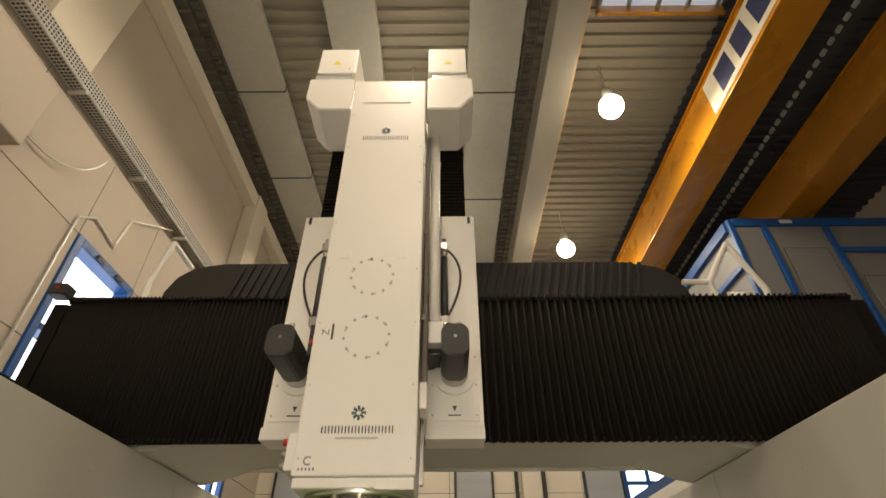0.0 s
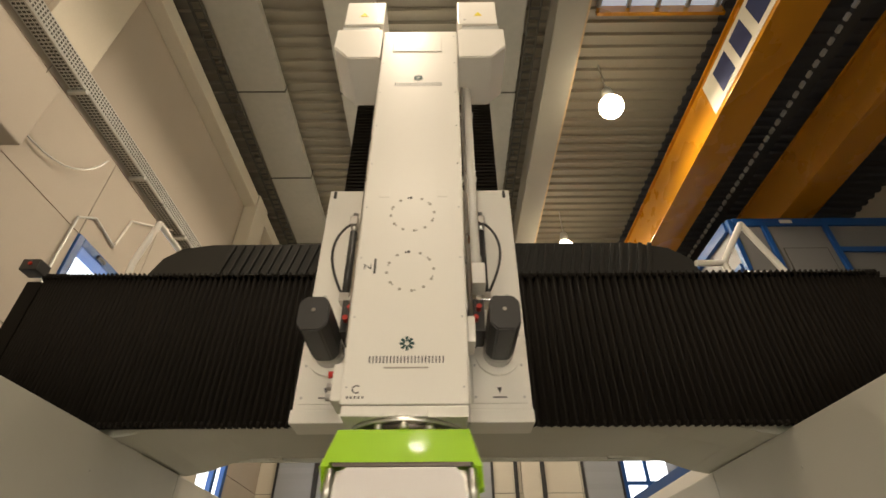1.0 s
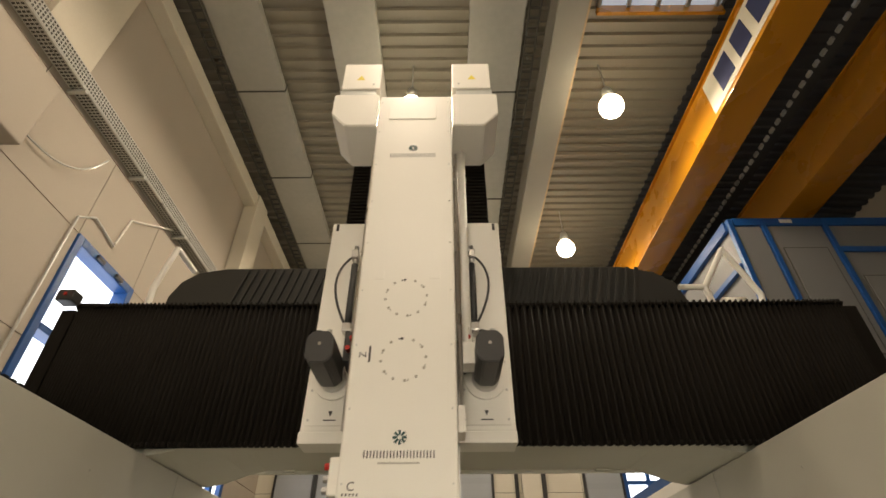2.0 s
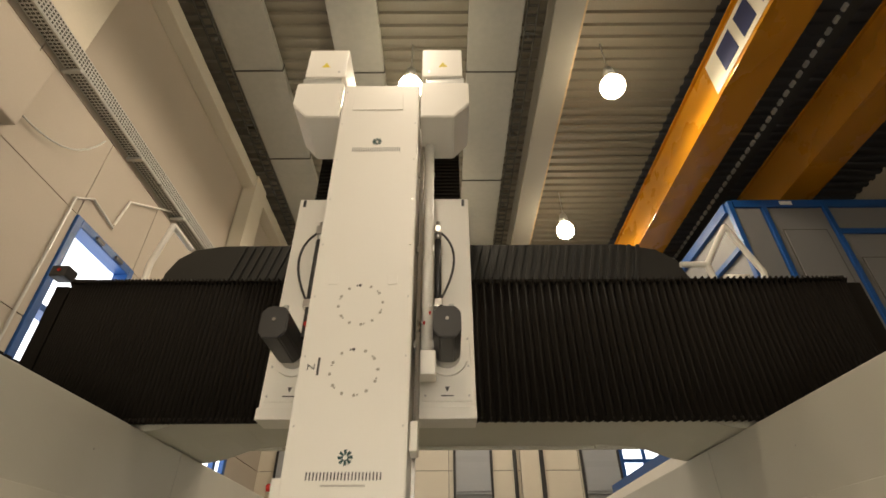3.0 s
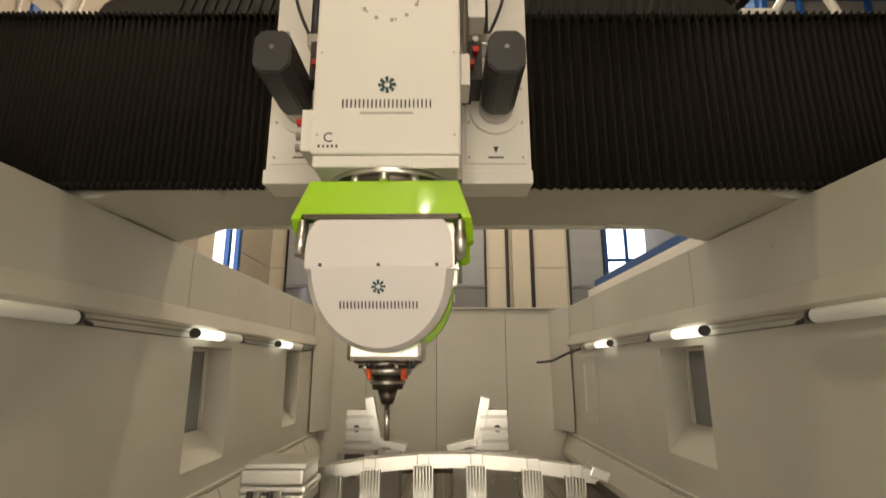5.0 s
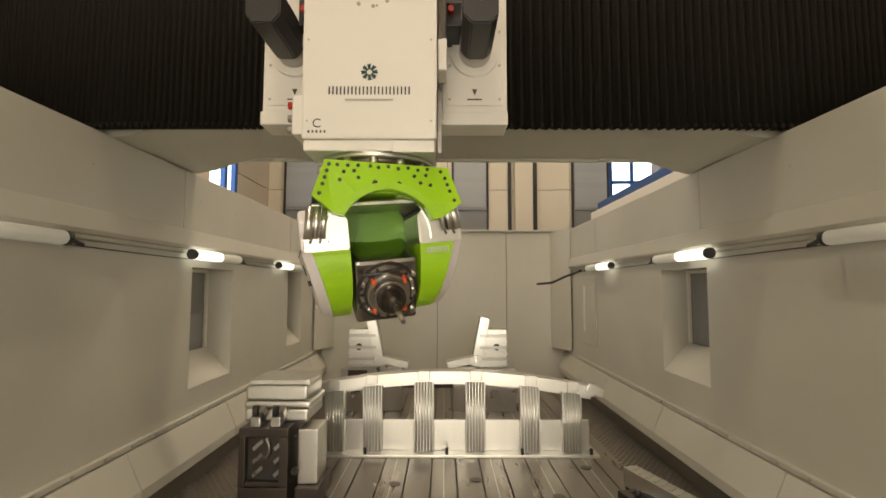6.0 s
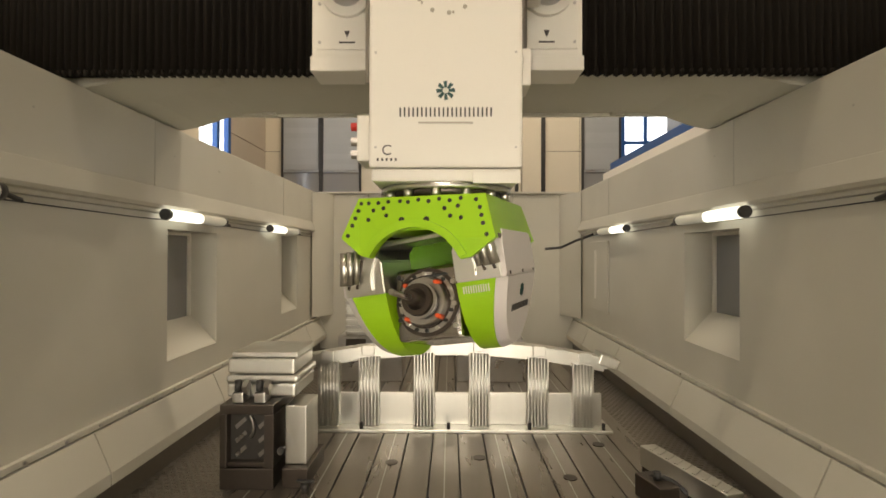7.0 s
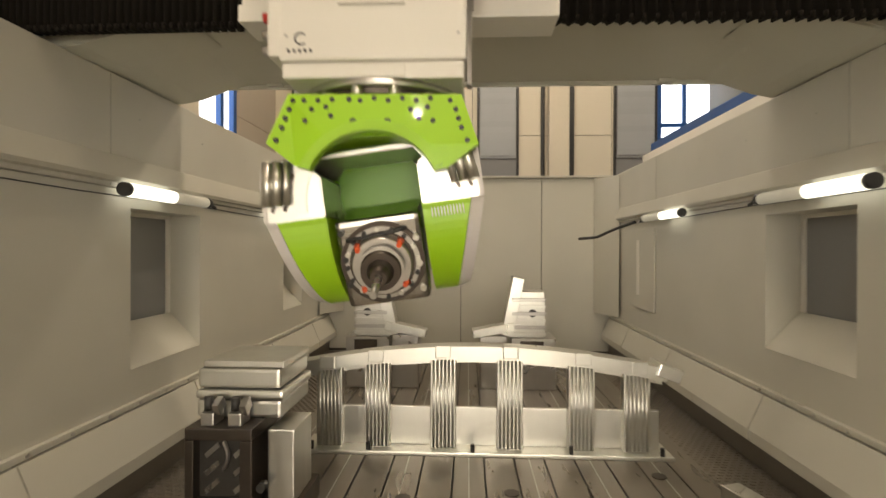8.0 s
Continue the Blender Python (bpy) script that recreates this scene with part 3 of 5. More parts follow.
def bay_wall(s, name, wins):
    """s: -1 or 1. An upper band over a wall set back a little, with deep window niches."""
    X = lambda a, b: (min(s * a, s * b), max(s * a, s * b))
    up = bmesh.new()
    cuboid(up, *X(WX, WX + 0.55), WY0, WY1, 1.97, WZ, 0.01)
    w = structure(name, up, M_WALLP, "cream-painted steel side wall of the machining bay", "wall")
    part("bevel", prism([(s * WX, 2.17), (s * (WX - 0.012), 2.165), (s * (WX - 0.05), 2.03), (s * (WX - 0.04), 2.005), (s * WX, 1.998)], "y", WY0, WY1), M_WALLP, w)
    seams = [WY0, 0.4, 4.42, 7.4, WY1]
    bm = bmesh.new()
    lo = [WY0] + [v for a in wins for v in a[:2]] + [WY1]
    for ya, yb in zip(lo[::2], lo[1::2]):
        cuboid(bm, *X(WX + 0.02, WX + 0.5), ya, yb, -0.3, 1.966)
    for ya, yb, za, zb in wins:
        cuboid(bm, *X(WX + 0.02, WX + 0.5), ya, yb, -0.3, za)
        cuboid(bm, *X(WX + 0.02, WX + 0.5), ya, yb, zb, 1.966)
    part("lower_wall", bm, M_WALLP, w)
    for y in seams[1:-1]:
        part("seam", box(*X(WX - 0.004, WX - 0.001), y, y + 0.007, 1.98, WZ - 0.01), M_DUCT, w)
    for y in (0.8, 1.9, 3.3, 4.7, 5.5, 6.3, 7.6, 8.4):
        for z in (2.12, 2.45):
            part("plug", cyl((s * WX, y, z), (s * (WX - 0.003), y, z), 0.007, seg=10), M_DUCT, w)
    # long rub strip and slanted skirt plates
    part("strip", box(*X(WX - 0.015, WX + 0.019), WY0, WY1, 0.53, 0.57, 0.006), M_WALLP, w)
    ys = [-3, -1.2, 0.6, 2.2, 3.76, 5.35, 6.95, 8.4, WY1] if s < 0 else [-3, -1.4, 0.3, 1.85, 3.44, 5.22, 6.9, 8.3, WY1]
    for a, b in zip(ys, ys[1:]):
        k = part("skirt_plate", prism([(s * (WX + 0.04), 0.52), (s * (WX - 0.02), 0.52), (s * (WX - 0.13), 0.27), (s * (WX - 0.13), 0.19), (s * (WX - 0.11), 0.19), (s * (WX + 0.0), 0.3), (s * (WX + 0.04), 0.3)], "y", a + 0.006, b - 0.006), M_WALLP, w)
    part("gutter", box(*X(WX - 0.02, WX + 0.018), WY0, WY1, -0.05, 0.298), M_GRATE, w)
    for k in range(42):
        y = WY0 + 0.15 + k * 0.29
        part("bolt", cyl((s * (WX - 0.014), y, 0.55), (s * (WX - 0.022), y, 0.55), 0.011, seg=8), M_STEEL, w)
    # glazing and its slanted sill
    for n, (ya, yb, za, zb) in enumerate(wins):
        win = thing("bay_window", "grey viewing window deep in the bay wall", "window", (s * (WX + 0.2), (ya + yb) / 2, za), "bay windows", "structure")
        part("pane", box(*X(WX + 0.30, WX + 0.31), ya, yb, za, zb), M_GLASS, win)
        t = 0.03
        for a in ((ya, ya + t, za, zb), (yb - t, yb, za, zb), (ya + t, yb - t, za, za + t), (ya + t, yb - t, zb - t, zb)):
            part("window_frame", box(*X(WX + 0.27, WX + 0.30), *a, 0.004), M_WHITE, win)
        part("window_sill", prism([(s * (WX + 0.27), za + 0.27), (s * (WX + 0.018), za + 0.003), (s * (WX + 0.27), za + 0.003)], "y", ya + 0.003, yb - 0.003), M_WALLP, win)
    return w


bay_wall(-1, "wall_left_side", [(4.64, 5.5, 0.78, 1.85), (7.40, 8.08, 0.83, 1.90)])
bay_wall(1, "wall_right_side", [(4.39, 5.27, 0.86, 1.85)])


def far_door_panel():
    d = thing("access_panel", "shallow cream access panel with a slim slot in the wall", "panel", (WX, 7.8, 0.85))
    part("plate", box(WX - 0.004, WX + 0.018, 7.45, 8.25, 0.83, 1.83, 0.008), M_WALLP, d)
    part("slot", box(WX - 0.012, WX - 0.005, 7.95, 8.05, 1.0, 1.7, 0.003), M_WHITE, d)


far_door_panel()
bw = structure("wall_bay_end", box(-WX - 0.5, WX + 0.5, WY1 + 0.04, WY1 + 0.3, -0.3, WZ), M_GASKET, "cream panelled end wall of the bay", "wall")
bx = [-2.2, -1.35, -0.1, 1.15, 2.2]
for a, b in zip(bx, bx[1:]):
    part("panel", box(a + 0.004, b - 0.004, WY1, WY1 + 0.038, 0.0, WZ - 0.004, 0.006), M_WALLP, bw)
part("cap", box(-2.2, 2.2, WY1 - 0.05, WY1 + 0.3, WZ + 0.002, WZ + 0.035, 0.005), M_WALLP, bw)
for s in (-1, 1):
    part("corner_plate", prism([(s * 2.19, WY1 - 0.01), (s * 2.19, WY1 - 0.5), (s * 1.95, WY1 - 0.01)], "z", 0.6, WZ - 0.02), M_WALLP, bw)


def tube_lamp(s, y0, y1, lit0, lit1):
    x, z = s * (WX - 0.075), 1.955
    o = thing("tube_lamp", "round machine lamp with black end caps under the wall ledge", "lamp", (x, (y0 + y1) / 2, z), "bay tube lamps")
    part("sleeve", cyl((x, y0 + 0.035, z), (x, y1 - 0.035, z), 0.042), M_TUBEOFF, o, "frosted sleeve", True)
    part("tube", cyl((x, lit0, z - 0.001), (x, lit1, z - 0.001), 0.0445), M_TUBE, o, "glowing part of the tube", True)
    for a, b in ((y0, y0 + 0.04), (y1 - 0.04, y1)):
        part("end_cap", cyl((x, a, z), (x, b, z), 0.0435), M_DARKP, o, "", True)
    for y in (y0 + 0.16, y1 - 0.16):
        part("clip", box(min(x, s * WX), max(x, s * WX), y - 0.012, y + 0.012, z - 0.01, z + 0.012), M_GALV, o)
    part("plug", cyl((x, y1, z), (x, y1 + 0.12, z - 0.03), 0.014, seg=8), M_DARKP, o)


for s, rows in ((-1, ((1.9, 3.02), (4.43, 5.45), (6.68, 7.8))), (1, ((1.75, 2.95), (4.14, 5.2), (6.5, 7.6)))):
    for y0, y1 in rows:
        tube_lamp(s, y0, y1, y0 + 0.045, y0 + 0.53)
    c = thing("lamp_cable", "thin black cable strung between the lamps", "cable", (s * WX, 4, 1.93))
    part("wire", pipe([(s * (WX + 0.012), y, 1.93 - 0.012 * (k % 2)) for k, y in enumerate((0.5, 1.7, 3, 4.2, 5.5, 6.6, 7.8, 9.2))], 0.004, 6), M_DARKP, c)
h = thing("hose_stub", "black hose hanging at the end of the lamp row", "hose", (2.1, 8.1, 1.85))
part("hose", pipe([(2.12, 7.9, 1.93), (2.0, 8.3, 1.86), (1.82, 8.6, 1.75), (1.6, 8.7, 1.73)], 0.02), M_DARKP, h)


# ---- the slotted table and drains ----
def table():
    t = thing("slotted_table", "worn cast-iron machine table with long clamping slots", "machine table", (0.2, 3, -0.3), kind="structure")
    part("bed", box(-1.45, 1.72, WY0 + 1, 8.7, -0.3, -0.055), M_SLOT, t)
    xs = np.linspace(-1.45, 1.72, 15)
    for k, (a, b) in enumerate(zip(xs, xs[1:])):
        for y0, y1 in ((WY0 + 1, 3.2), (3.204, 6.2), (6.204, 8.7)):
            part("strip", box(a + 0.0055, b - 0.0055, y0, y1, -0.055, 0.0, 0.004), M_TABLE, t)
        if k % 2 == 0:
            part("groove", box((a + b) / 2 - 0.004, (a + b) / 2 + 0.004, WY0 + 1, 8.7, 0.0005, 0.0025), M_GALV, t)
    for x, y in ((0.3, 4.7), (-0.4, 4.6), (0.95, 4.35), (1.35, 5.0), (-0.2, 3.6), (0.7, 3.4)):
        part("plug", cyl((x, y, 0.0), (x, y, 0.006), 0.05), M_DSTEEL, t)
    structure("floor", box(-2.3, 2.3, WY0, WY1, -0.5, -0.302), M_GRATE, "steel bay floor under the table", "floor")
    for s, x0, x1 in ((-1, -2.178, -1.46), (1, 1.73, 2.178)):
        d = thing("drain_grate", "ribbed steel drain plate beside the table", "grate", ((x0 + x1) / 2, 3, -0.04), "drain plates", "structure")
        part("plate", box(x0, x1, WY0, WY1, -0.3, -0.03), M_GRATE, d)
        bm = bmesh.new()
        n = int((x1 - x0) / 0.06)
        for i in range(170):
            y = 1.6 + i * 0.045
            for j in range(n):
                x = x0 + 0.03 + j * 0.06 + (0.03 if i % 2 else 0)
                cuboid(bm, x - 0.018, x + 0.018, y - 0.008, y + 0.008, -0.03, -0.022)
        tagged(part("studs", bm, M_GRATE, d), kind="stuff")


table()


def track_cover():
    t = thing("track_bellows", "black ribbed cover on a cream pedestal beside the bay wall", "bellows", (-3.6, 3.4, HZ0))
    part("pedestal", box(-3.95, -3.32, 1.6, 4.4, HZ0, 2.95, 0.02), M_WALLP, t)
    for k in range(24):
        part("fold", box(-3.95, -3.34, 1.9 + k * 0.09, 1.96 + k * 0.09, 2.951, 3.22, 0.012), M_BLACK, t)
    part("end_plate", box(-3.97, -3.34, 4.07, 4.1, 2.951, 3.26, 0.006), M_DARKP, t)


track_cover()

# ---- workpieces ----
def rib_frame():
    y = 5.31
    w = thing("rib_workpiece", "milled aluminium frame with an arched top and six fluted uprights", "workpiece", (0.08, y, 0))
    part("foot", box(-1.28, 1.56, y - 0.06, y + 0.28, 0.0, 0.03, 0.006), M_ALU, w)
    part("back_plate", box(-1.2, 1.5, y + 0.1, y + 0.14, 0.03, 0.33, 0.004), M_ALU, w)
    zt = lambda x: 0.835 - 0.15 * ((x - 0.08) / 1.43) ** 2
    n = 16
    xs = [-1.36 + 2.88 * k / n for k in range(n + 1)]
    poly = [(x, zt(x)) for x in xs] + [(x, zt(x) - 0.10) for x in xs[::-1]]
    part("arch", prism(poly, "y", y - 0.02, y + 0.17, bev=0.006), M_ALU, w)
    poly = [(x, zt(x) - 0.10) for x in xs] + [(x, zt(x) - 0.145) for x in xs[::-1]]
    part("lower_flange", prism(poly, "y", y + 0.09, y + 0.16), M_ALU, w)
    for k, x in enumerate((-1.08, -0.70, -0.18, 0.34, 0.89, 1.31)):
        u = part("upright", box(x - 0.10, x + 0.10, y + 0.03, y + 0.12, 0.03, zt(x) - 0.09, 0.006), M_ALU, w)
        for j in range(6):
            xx = x - 0.075 + j * 0.03
            part("flute", cyl((xx, y + 0.0405, 0.035), (xx, y + 0.0405, zt(x) - 0.105), 0.0145, seg=16), M_ALU, u, "", True)
        part("boss", box(x - 0.06, x + 0.06, y - 0.035, y + 0.04, zt(x) - 0.085, zt(x) + 0.012, 0.008), M_ALU, w)
    for x in (-1.37, 1.53):
        part("end_lug", turned(box(-0.09, 0.09, -0.05, 0.2, -0.05, 0.05, 0.01), Matrix.Translation((x, y, 0.655)) @ Matrix.Rotation(0.35 if x > 0 else -0.35, 4, 'Y')), M_ALU, w)
    for x in (-1.2, -0.76, 0.05, 0.8, 1.48):
        part("clamp_stud", cyl((x, y - 0.03, 0.03), (x, y - 0.03, 0.09), 0.016, seg=10), M_DARKP, w)


rib_frame()


def clamp_block():
    b = thing("fixture_cube", "dark oiled steel fixture block with ribbed hollow front", "fixture", (-1.44, 4.5, 0))
    x0, x1, y0, y1 = -1.63, -1.24, 4.30, 4.85
    part("base", box(x0, x1, y0, y1, 0.0, 0.12, 0.006), M_DSTEEL, b)
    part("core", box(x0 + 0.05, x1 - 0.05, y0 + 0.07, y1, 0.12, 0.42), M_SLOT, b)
    for a in ((x0, x0 + 0.05), (x1 - 0.07, x1)):
        part("cheek", box(*a, y0, y1, 0.121, 0.42, 0.005), M_DSTEEL, b)
    part("lid", box(x0, x1, y0, y1, 0.421, 0.475, 0.006), M_DSTEEL, b)
    part("cross_rail", box(x0 + 0.051, x1 - 0.071, y0 + 0.01, y0 + 0.069, 0.125, 0.15, 0.004), M_DSTEEL, b)
    for i in range(3):
        for j in range(2):
            part("fin", turned(box(-0.045, 0.045, -0.006, 0.006, -0.012, 0.012), Matrix.Translation((x0 + 0.13 + 0.17 * j, y0 + 0.062, 0.2 + 0.08 * i)) @ Matrix.Rotation(-0.6, 4, 'Y')), M_STEEL, b)
    part("hook", bent((x0 + 0.2, y0 + 0.06, 0.40), (x0 + 0.2, y0 + 0.06, 0.28), (0.03, -0.01, 0), 0.012, 6), M_STEEL, b)
    a = thing("angle_bracket", "bright milled bracket bolted beside the fixture block", "bracket", (-1.06, 4.6, 0))
    part("plate", box(-1.19, -1.03, 4.40, 4.72, 0.14, 0.56, 0.01), M_ALU, a)
    part("foot", box(-1.19, -1.0, 4.33, 4.8, 0.0, 0.139, 0.008), M_DSTEEL, a)
    part("knob", cyl((-1.19, 4.35, 0.27), (-1.19, 4.30, 0.27), 0.025), M_DARKP, a, "", True)
    w = thing("small_workpiece", "milled aluminium block with stepped rounded ledges", "workpiece", (-1.45, 4.6, 0.475))
    for k, (za, zb, d) in enumerate(((0.476, 0.58, 0.02), (0.585, 0.64, 0.0), (0.645, 0.76, 0.03))):
        part("ledge", box(-1.66, -1.12 - d, 4.46 + d, 5.0, za, zb, 0.02), M_ALU, w)
    part("top_plate", box(-1.64, -1.14, 4.52, 5.0, 0.762, 0.80, 0.006), M_ALU, w)
    for x in (-1.52, -1.36):
        c = thing("clamp", "small steel clamp with a dark bolt head", "clamp", (x, 4.4, 0.475), "fixture clamps")
        part("jaw", box(x - 0.035, x + 0.045, 4.33, 4.455, 0.477, 0.55, 0.008), M_STEEL, c)
        part("bolt", cyl((x - 0.015, 4.39, 0.55), (x - 0.015, 4.39, 0.625), 0.026), M_DARKP, c, "", True)
        part("finger", turned(box(-0.02, 0.02, -0.05, 0.03, -0.03, 0.04, 0.006), Matrix.Translation((x + 0.05, 4.39, 0.58)) @ Matrix.Rotation(0.5, 4, 'X')), M_STEEL, c)
    k = thing("valve", "small black valve beside the table slot", "valve", (-0.95, 4.12, 0))
    part("body", cyl((-0.95, 4.12, 0), (-0.95, 4.12, 0.06), 0.03), M_DARKP, k, "", True)
    part("lever", box(-1.01, -0.88, 4.105, 4.135, 0.06, 0.075, 0.004), M_DARKP, k)


clamp_block()
for ob in scene.objects:
    if ob.parent is None and ob.name.split(".")[0] in ("fixture_cube", "angle_bracket", "small_workpiece", "clamp"):
        ob.scale = (0.97, 1, 1.25 if ob.name.startswith("fixture_cube") else 1.0)
        ob.location = (ob.location.x * 0.97 + 0.03, ob.location.y - 0.18, ob.location.z * 1.25)


def right_fixture():
    f = thing("bar_fixture", "milled aluminium bar on dark clamping blocks", "fixture", (1.6, 4.2, 0))
    m = Matrix.Translation((1.68, 4.1, 0)) @ Matrix.Rotation(radians(16), 4, 'Z')
    part("bar", turned(box(-0.065, 0.065, -0.42, 0.40, 0.05, 0.20, 0.006), m), M_ALU, f)
    part("sole", turned(box(-0.06, 0.06, -0.40, 0.38, 0.0, 0.049), m), M_DSTEEL, f)
    for k in range(9):
        part("tooth", turned(turned(box(-0.055, 0.055, -0.014, 0.014, 0.2005, 0.207, 0.003), Matrix.Rotation(0.5, 4, 'Z')), m @ Matrix.Translation((0, -0.36 + k * 0.085, 0))), M_ALU, f)
    part("saddle_block", turned(box(-0.33, -0.18, -0.16, 0.10, 0.0, 0.15, 0.008), m), M_DSTEEL, f)
    part("saddle_block", turned(box(-0.178, -0.068, -0.10, 0.12, 0.0, 0.10, 0.008), m), M_STEEL, f)
    part("hose", bent((1.40, 4.08, 0.12), (1.60, 3.92, 0.10), (0, 0, 0.05), 0.016, 8), M_DARKP, f)
    part("strap", turned(box(0.068, 0.24, -0.20, 0.02, 0.0, 0.06, 0.006), m), M_DSTEEL, f)
    for y in (-0.16, -0.05):
        part("shim", turned(box(0.08, 0.23, y - 0.035, y + 0.035, 0.061, 0.085, 0.004), m), M_ALU, f)
    part("bolt", turned(cyl((-0.25, -0.03, 0.15), (-0.25, -0.03, 0.20), 0.025), m), M_DARKP, f, "", True)


right_fixture()


def far_bracket(s, x):
    b = thing("angled_workpiece", "milled aluminium bracket with a slanted arm on a steel riser", "workpiece", (x, 7.25, 0), "paired brackets")
    part("riser", box(x - 0.24, x + 0.26, 7.1, 7.6, 0.0, 0.58, 0.01), M_STEEL, b)
    part("notch", box(x - 0.14, x + 0.12, 7.09, 7.097, 0.36, 0.55, 0.003), M_DSTEEL, b)
    part("plate", box(x - 0.18 - 0.04 * s, x + 0.18 - 0.04 * s, 7.15, 7.4, 0.581, 1.10, 0.008), M_ALU, b)
    for k in range(6):
        part("step", box(x - 0.19 - 0.04 * s, x + 0.19 - 0.04 * s, 7.125 - 0.01 * (k % 2), 7.148, 0.60 + k * 0.078, 0.64 + k * 0.078, 0.006), M_STEEL if k % 2 else M_ALU, b)
    part("hole", cyl((x, 7.13, 0.86), (x, 7.125, 0.86), 0.045), M_DARKP, b)
    c = x - s * 0.22
    part("arm", turned(box(-0.07, 0.07, 7.12, 7.32, -0.34, 0.34, 0.01), Matrix.Translation((c, 0, 0.93)) @ Matrix.Rotation(s * 0.2, 4, 'Y')), M_ALU, b)
    part("toe", turned(box(-0.24, 0.24, 7.1, 7.3, -0.05, 0.05, 0.01), Matrix.Translation((c - s * 0.22, 0, 0.66)) @ Matrix.Rotation(-s * 0.2, 4, 'Y')), M_ALU, b)
    part("toe_block", box(c - s * 0.22 - 0.15, c - s * 0.22 + 0.15, 7.12, 7.5, 0.0, 0.6, 0.008), M_STEEL, b)


far_bracket(-1, -1.14)
far_bracket(1, 0.74)
# ---- the gantry (built with its front at y = 0; keyed along the bay) ----
BX0, BX1 = -3.08, 3.33
HALF = 0.775


def build_gantry():
    g = thing("gantry_beam", "cream-painted cross beam of the machine riding on the bay walls", "gantry")
    prof = [(-3.1, 2.69), (-2.18, 2.69), (-2.02, 2.72), (-1.82, 2.79), (-1.66, 2.83), (1.70, 2.83), (1.86, 2.79), (2.06, 2.72), (2.2, 2.69), (3.3, 2.69), (3.3, 3.80), (-3.1, 3.80)]
    part("body", prism(prof, "y", 0.2, 1.33), M_BEAM, g)
    for s in (-1, 1):
        part("haunch", prism([(s * 2.6, 2.691), (s * 1.75, 2.80), (s * 1.75, 2.83), (s * 2.6, 2.83)], "y", 0.14, 0.198), M_BEAM, g)
        hk = prism([(s * 2.55, 2.691), (s * 2.2, 2.688), (s * 2.1, 2.70), (s * 1.95, 2.74), (s * 1.75, 2.785), (s * 1.5, 2.828), (s * 2.55, 2.828)], "y", 0.205, 0.6)
        part("bracket", turned(hk, Matrix.Translation((0, 0, -0.006))), M_BEAM, g)
        part("lug", box(s * 1.45 - 0.06, s * 1.45 + 0.06, 1.29, 1.38, 2.81, 2.86, 0.008), M_BEAM, g)
        part("end_frame", box(3.36 if s > 0 else -3.26, 3.5 if s > 0 else -3.14, 0.08, 0.2, 2.70, 3.84, 0.01), M_BLACK, g)
    part("lower_lip", box(-2.1, 2.15, 1.334, 1.36, 2.80, 2.87, 0.006), M_BEAM, g)
    # ribbed black roof cover behind the beam
    cov = part("roof_cover", prism([(-2.98, 3.87), (-2.95, 4.5), (-2.86, 4.68), (-2.7, 4.80), (-2.4, 4.85), (1.95, 4.85), (2.3, 4.78), (2.5, 4.64), (2.58, 4.4), (2.6, 3.87)], "y", 0.95, 1.35), M_BLACK_LIT, g, "curved black ribbed cover")
    for k in range(46):
        x = -2.25 + k * 0.095
        part("rib", turned(box(-0.022, 0.022, 0.915, 0.949, -0.37, 0.37, 0.008), Matrix.Translation((x, 0, 4.47)) @ Matrix.Rotation(0.25, 4, 'Y')), M_BLACK_LIT, cov)
    # white hand rails on top
    for pts in (((-3.05, 0.85, 3.86), (-3.08, 0.85, 4.55), (-2.98, 0.85, 5.06), (-2.98, 1.3, 5.06)),
                ((2.5, 0.9, 4.55), (2.78, 0.9, 4.55), (3.12, 0.9, 5.05), (3.34, 0.9, 4.45), (3.22, 0.9, 3.86)),
                ((2.78, 0.9, 4.55), (2.85, 0.9, 3.86))):
        part("hand_rail", pipe(pts, 0.032), M_WHITE, g, "white tubular rail")
    part("sensor", box(-3.28, -3.14, -0.03, 0.1, 3.88, 3.98, 0.01), M_DARKP, g)
    part("sensor_light", cyl((-3.2, -0.035, 3.93), (-3.2, -0.045, 3.93), 0.015, seg=8), M_RED, g)
    part("roll", cyl((2.65, 0.5, 4.1), (2.85, 0.5, 4.1), 0.07), M_WHITE, g, "", True)
    return g


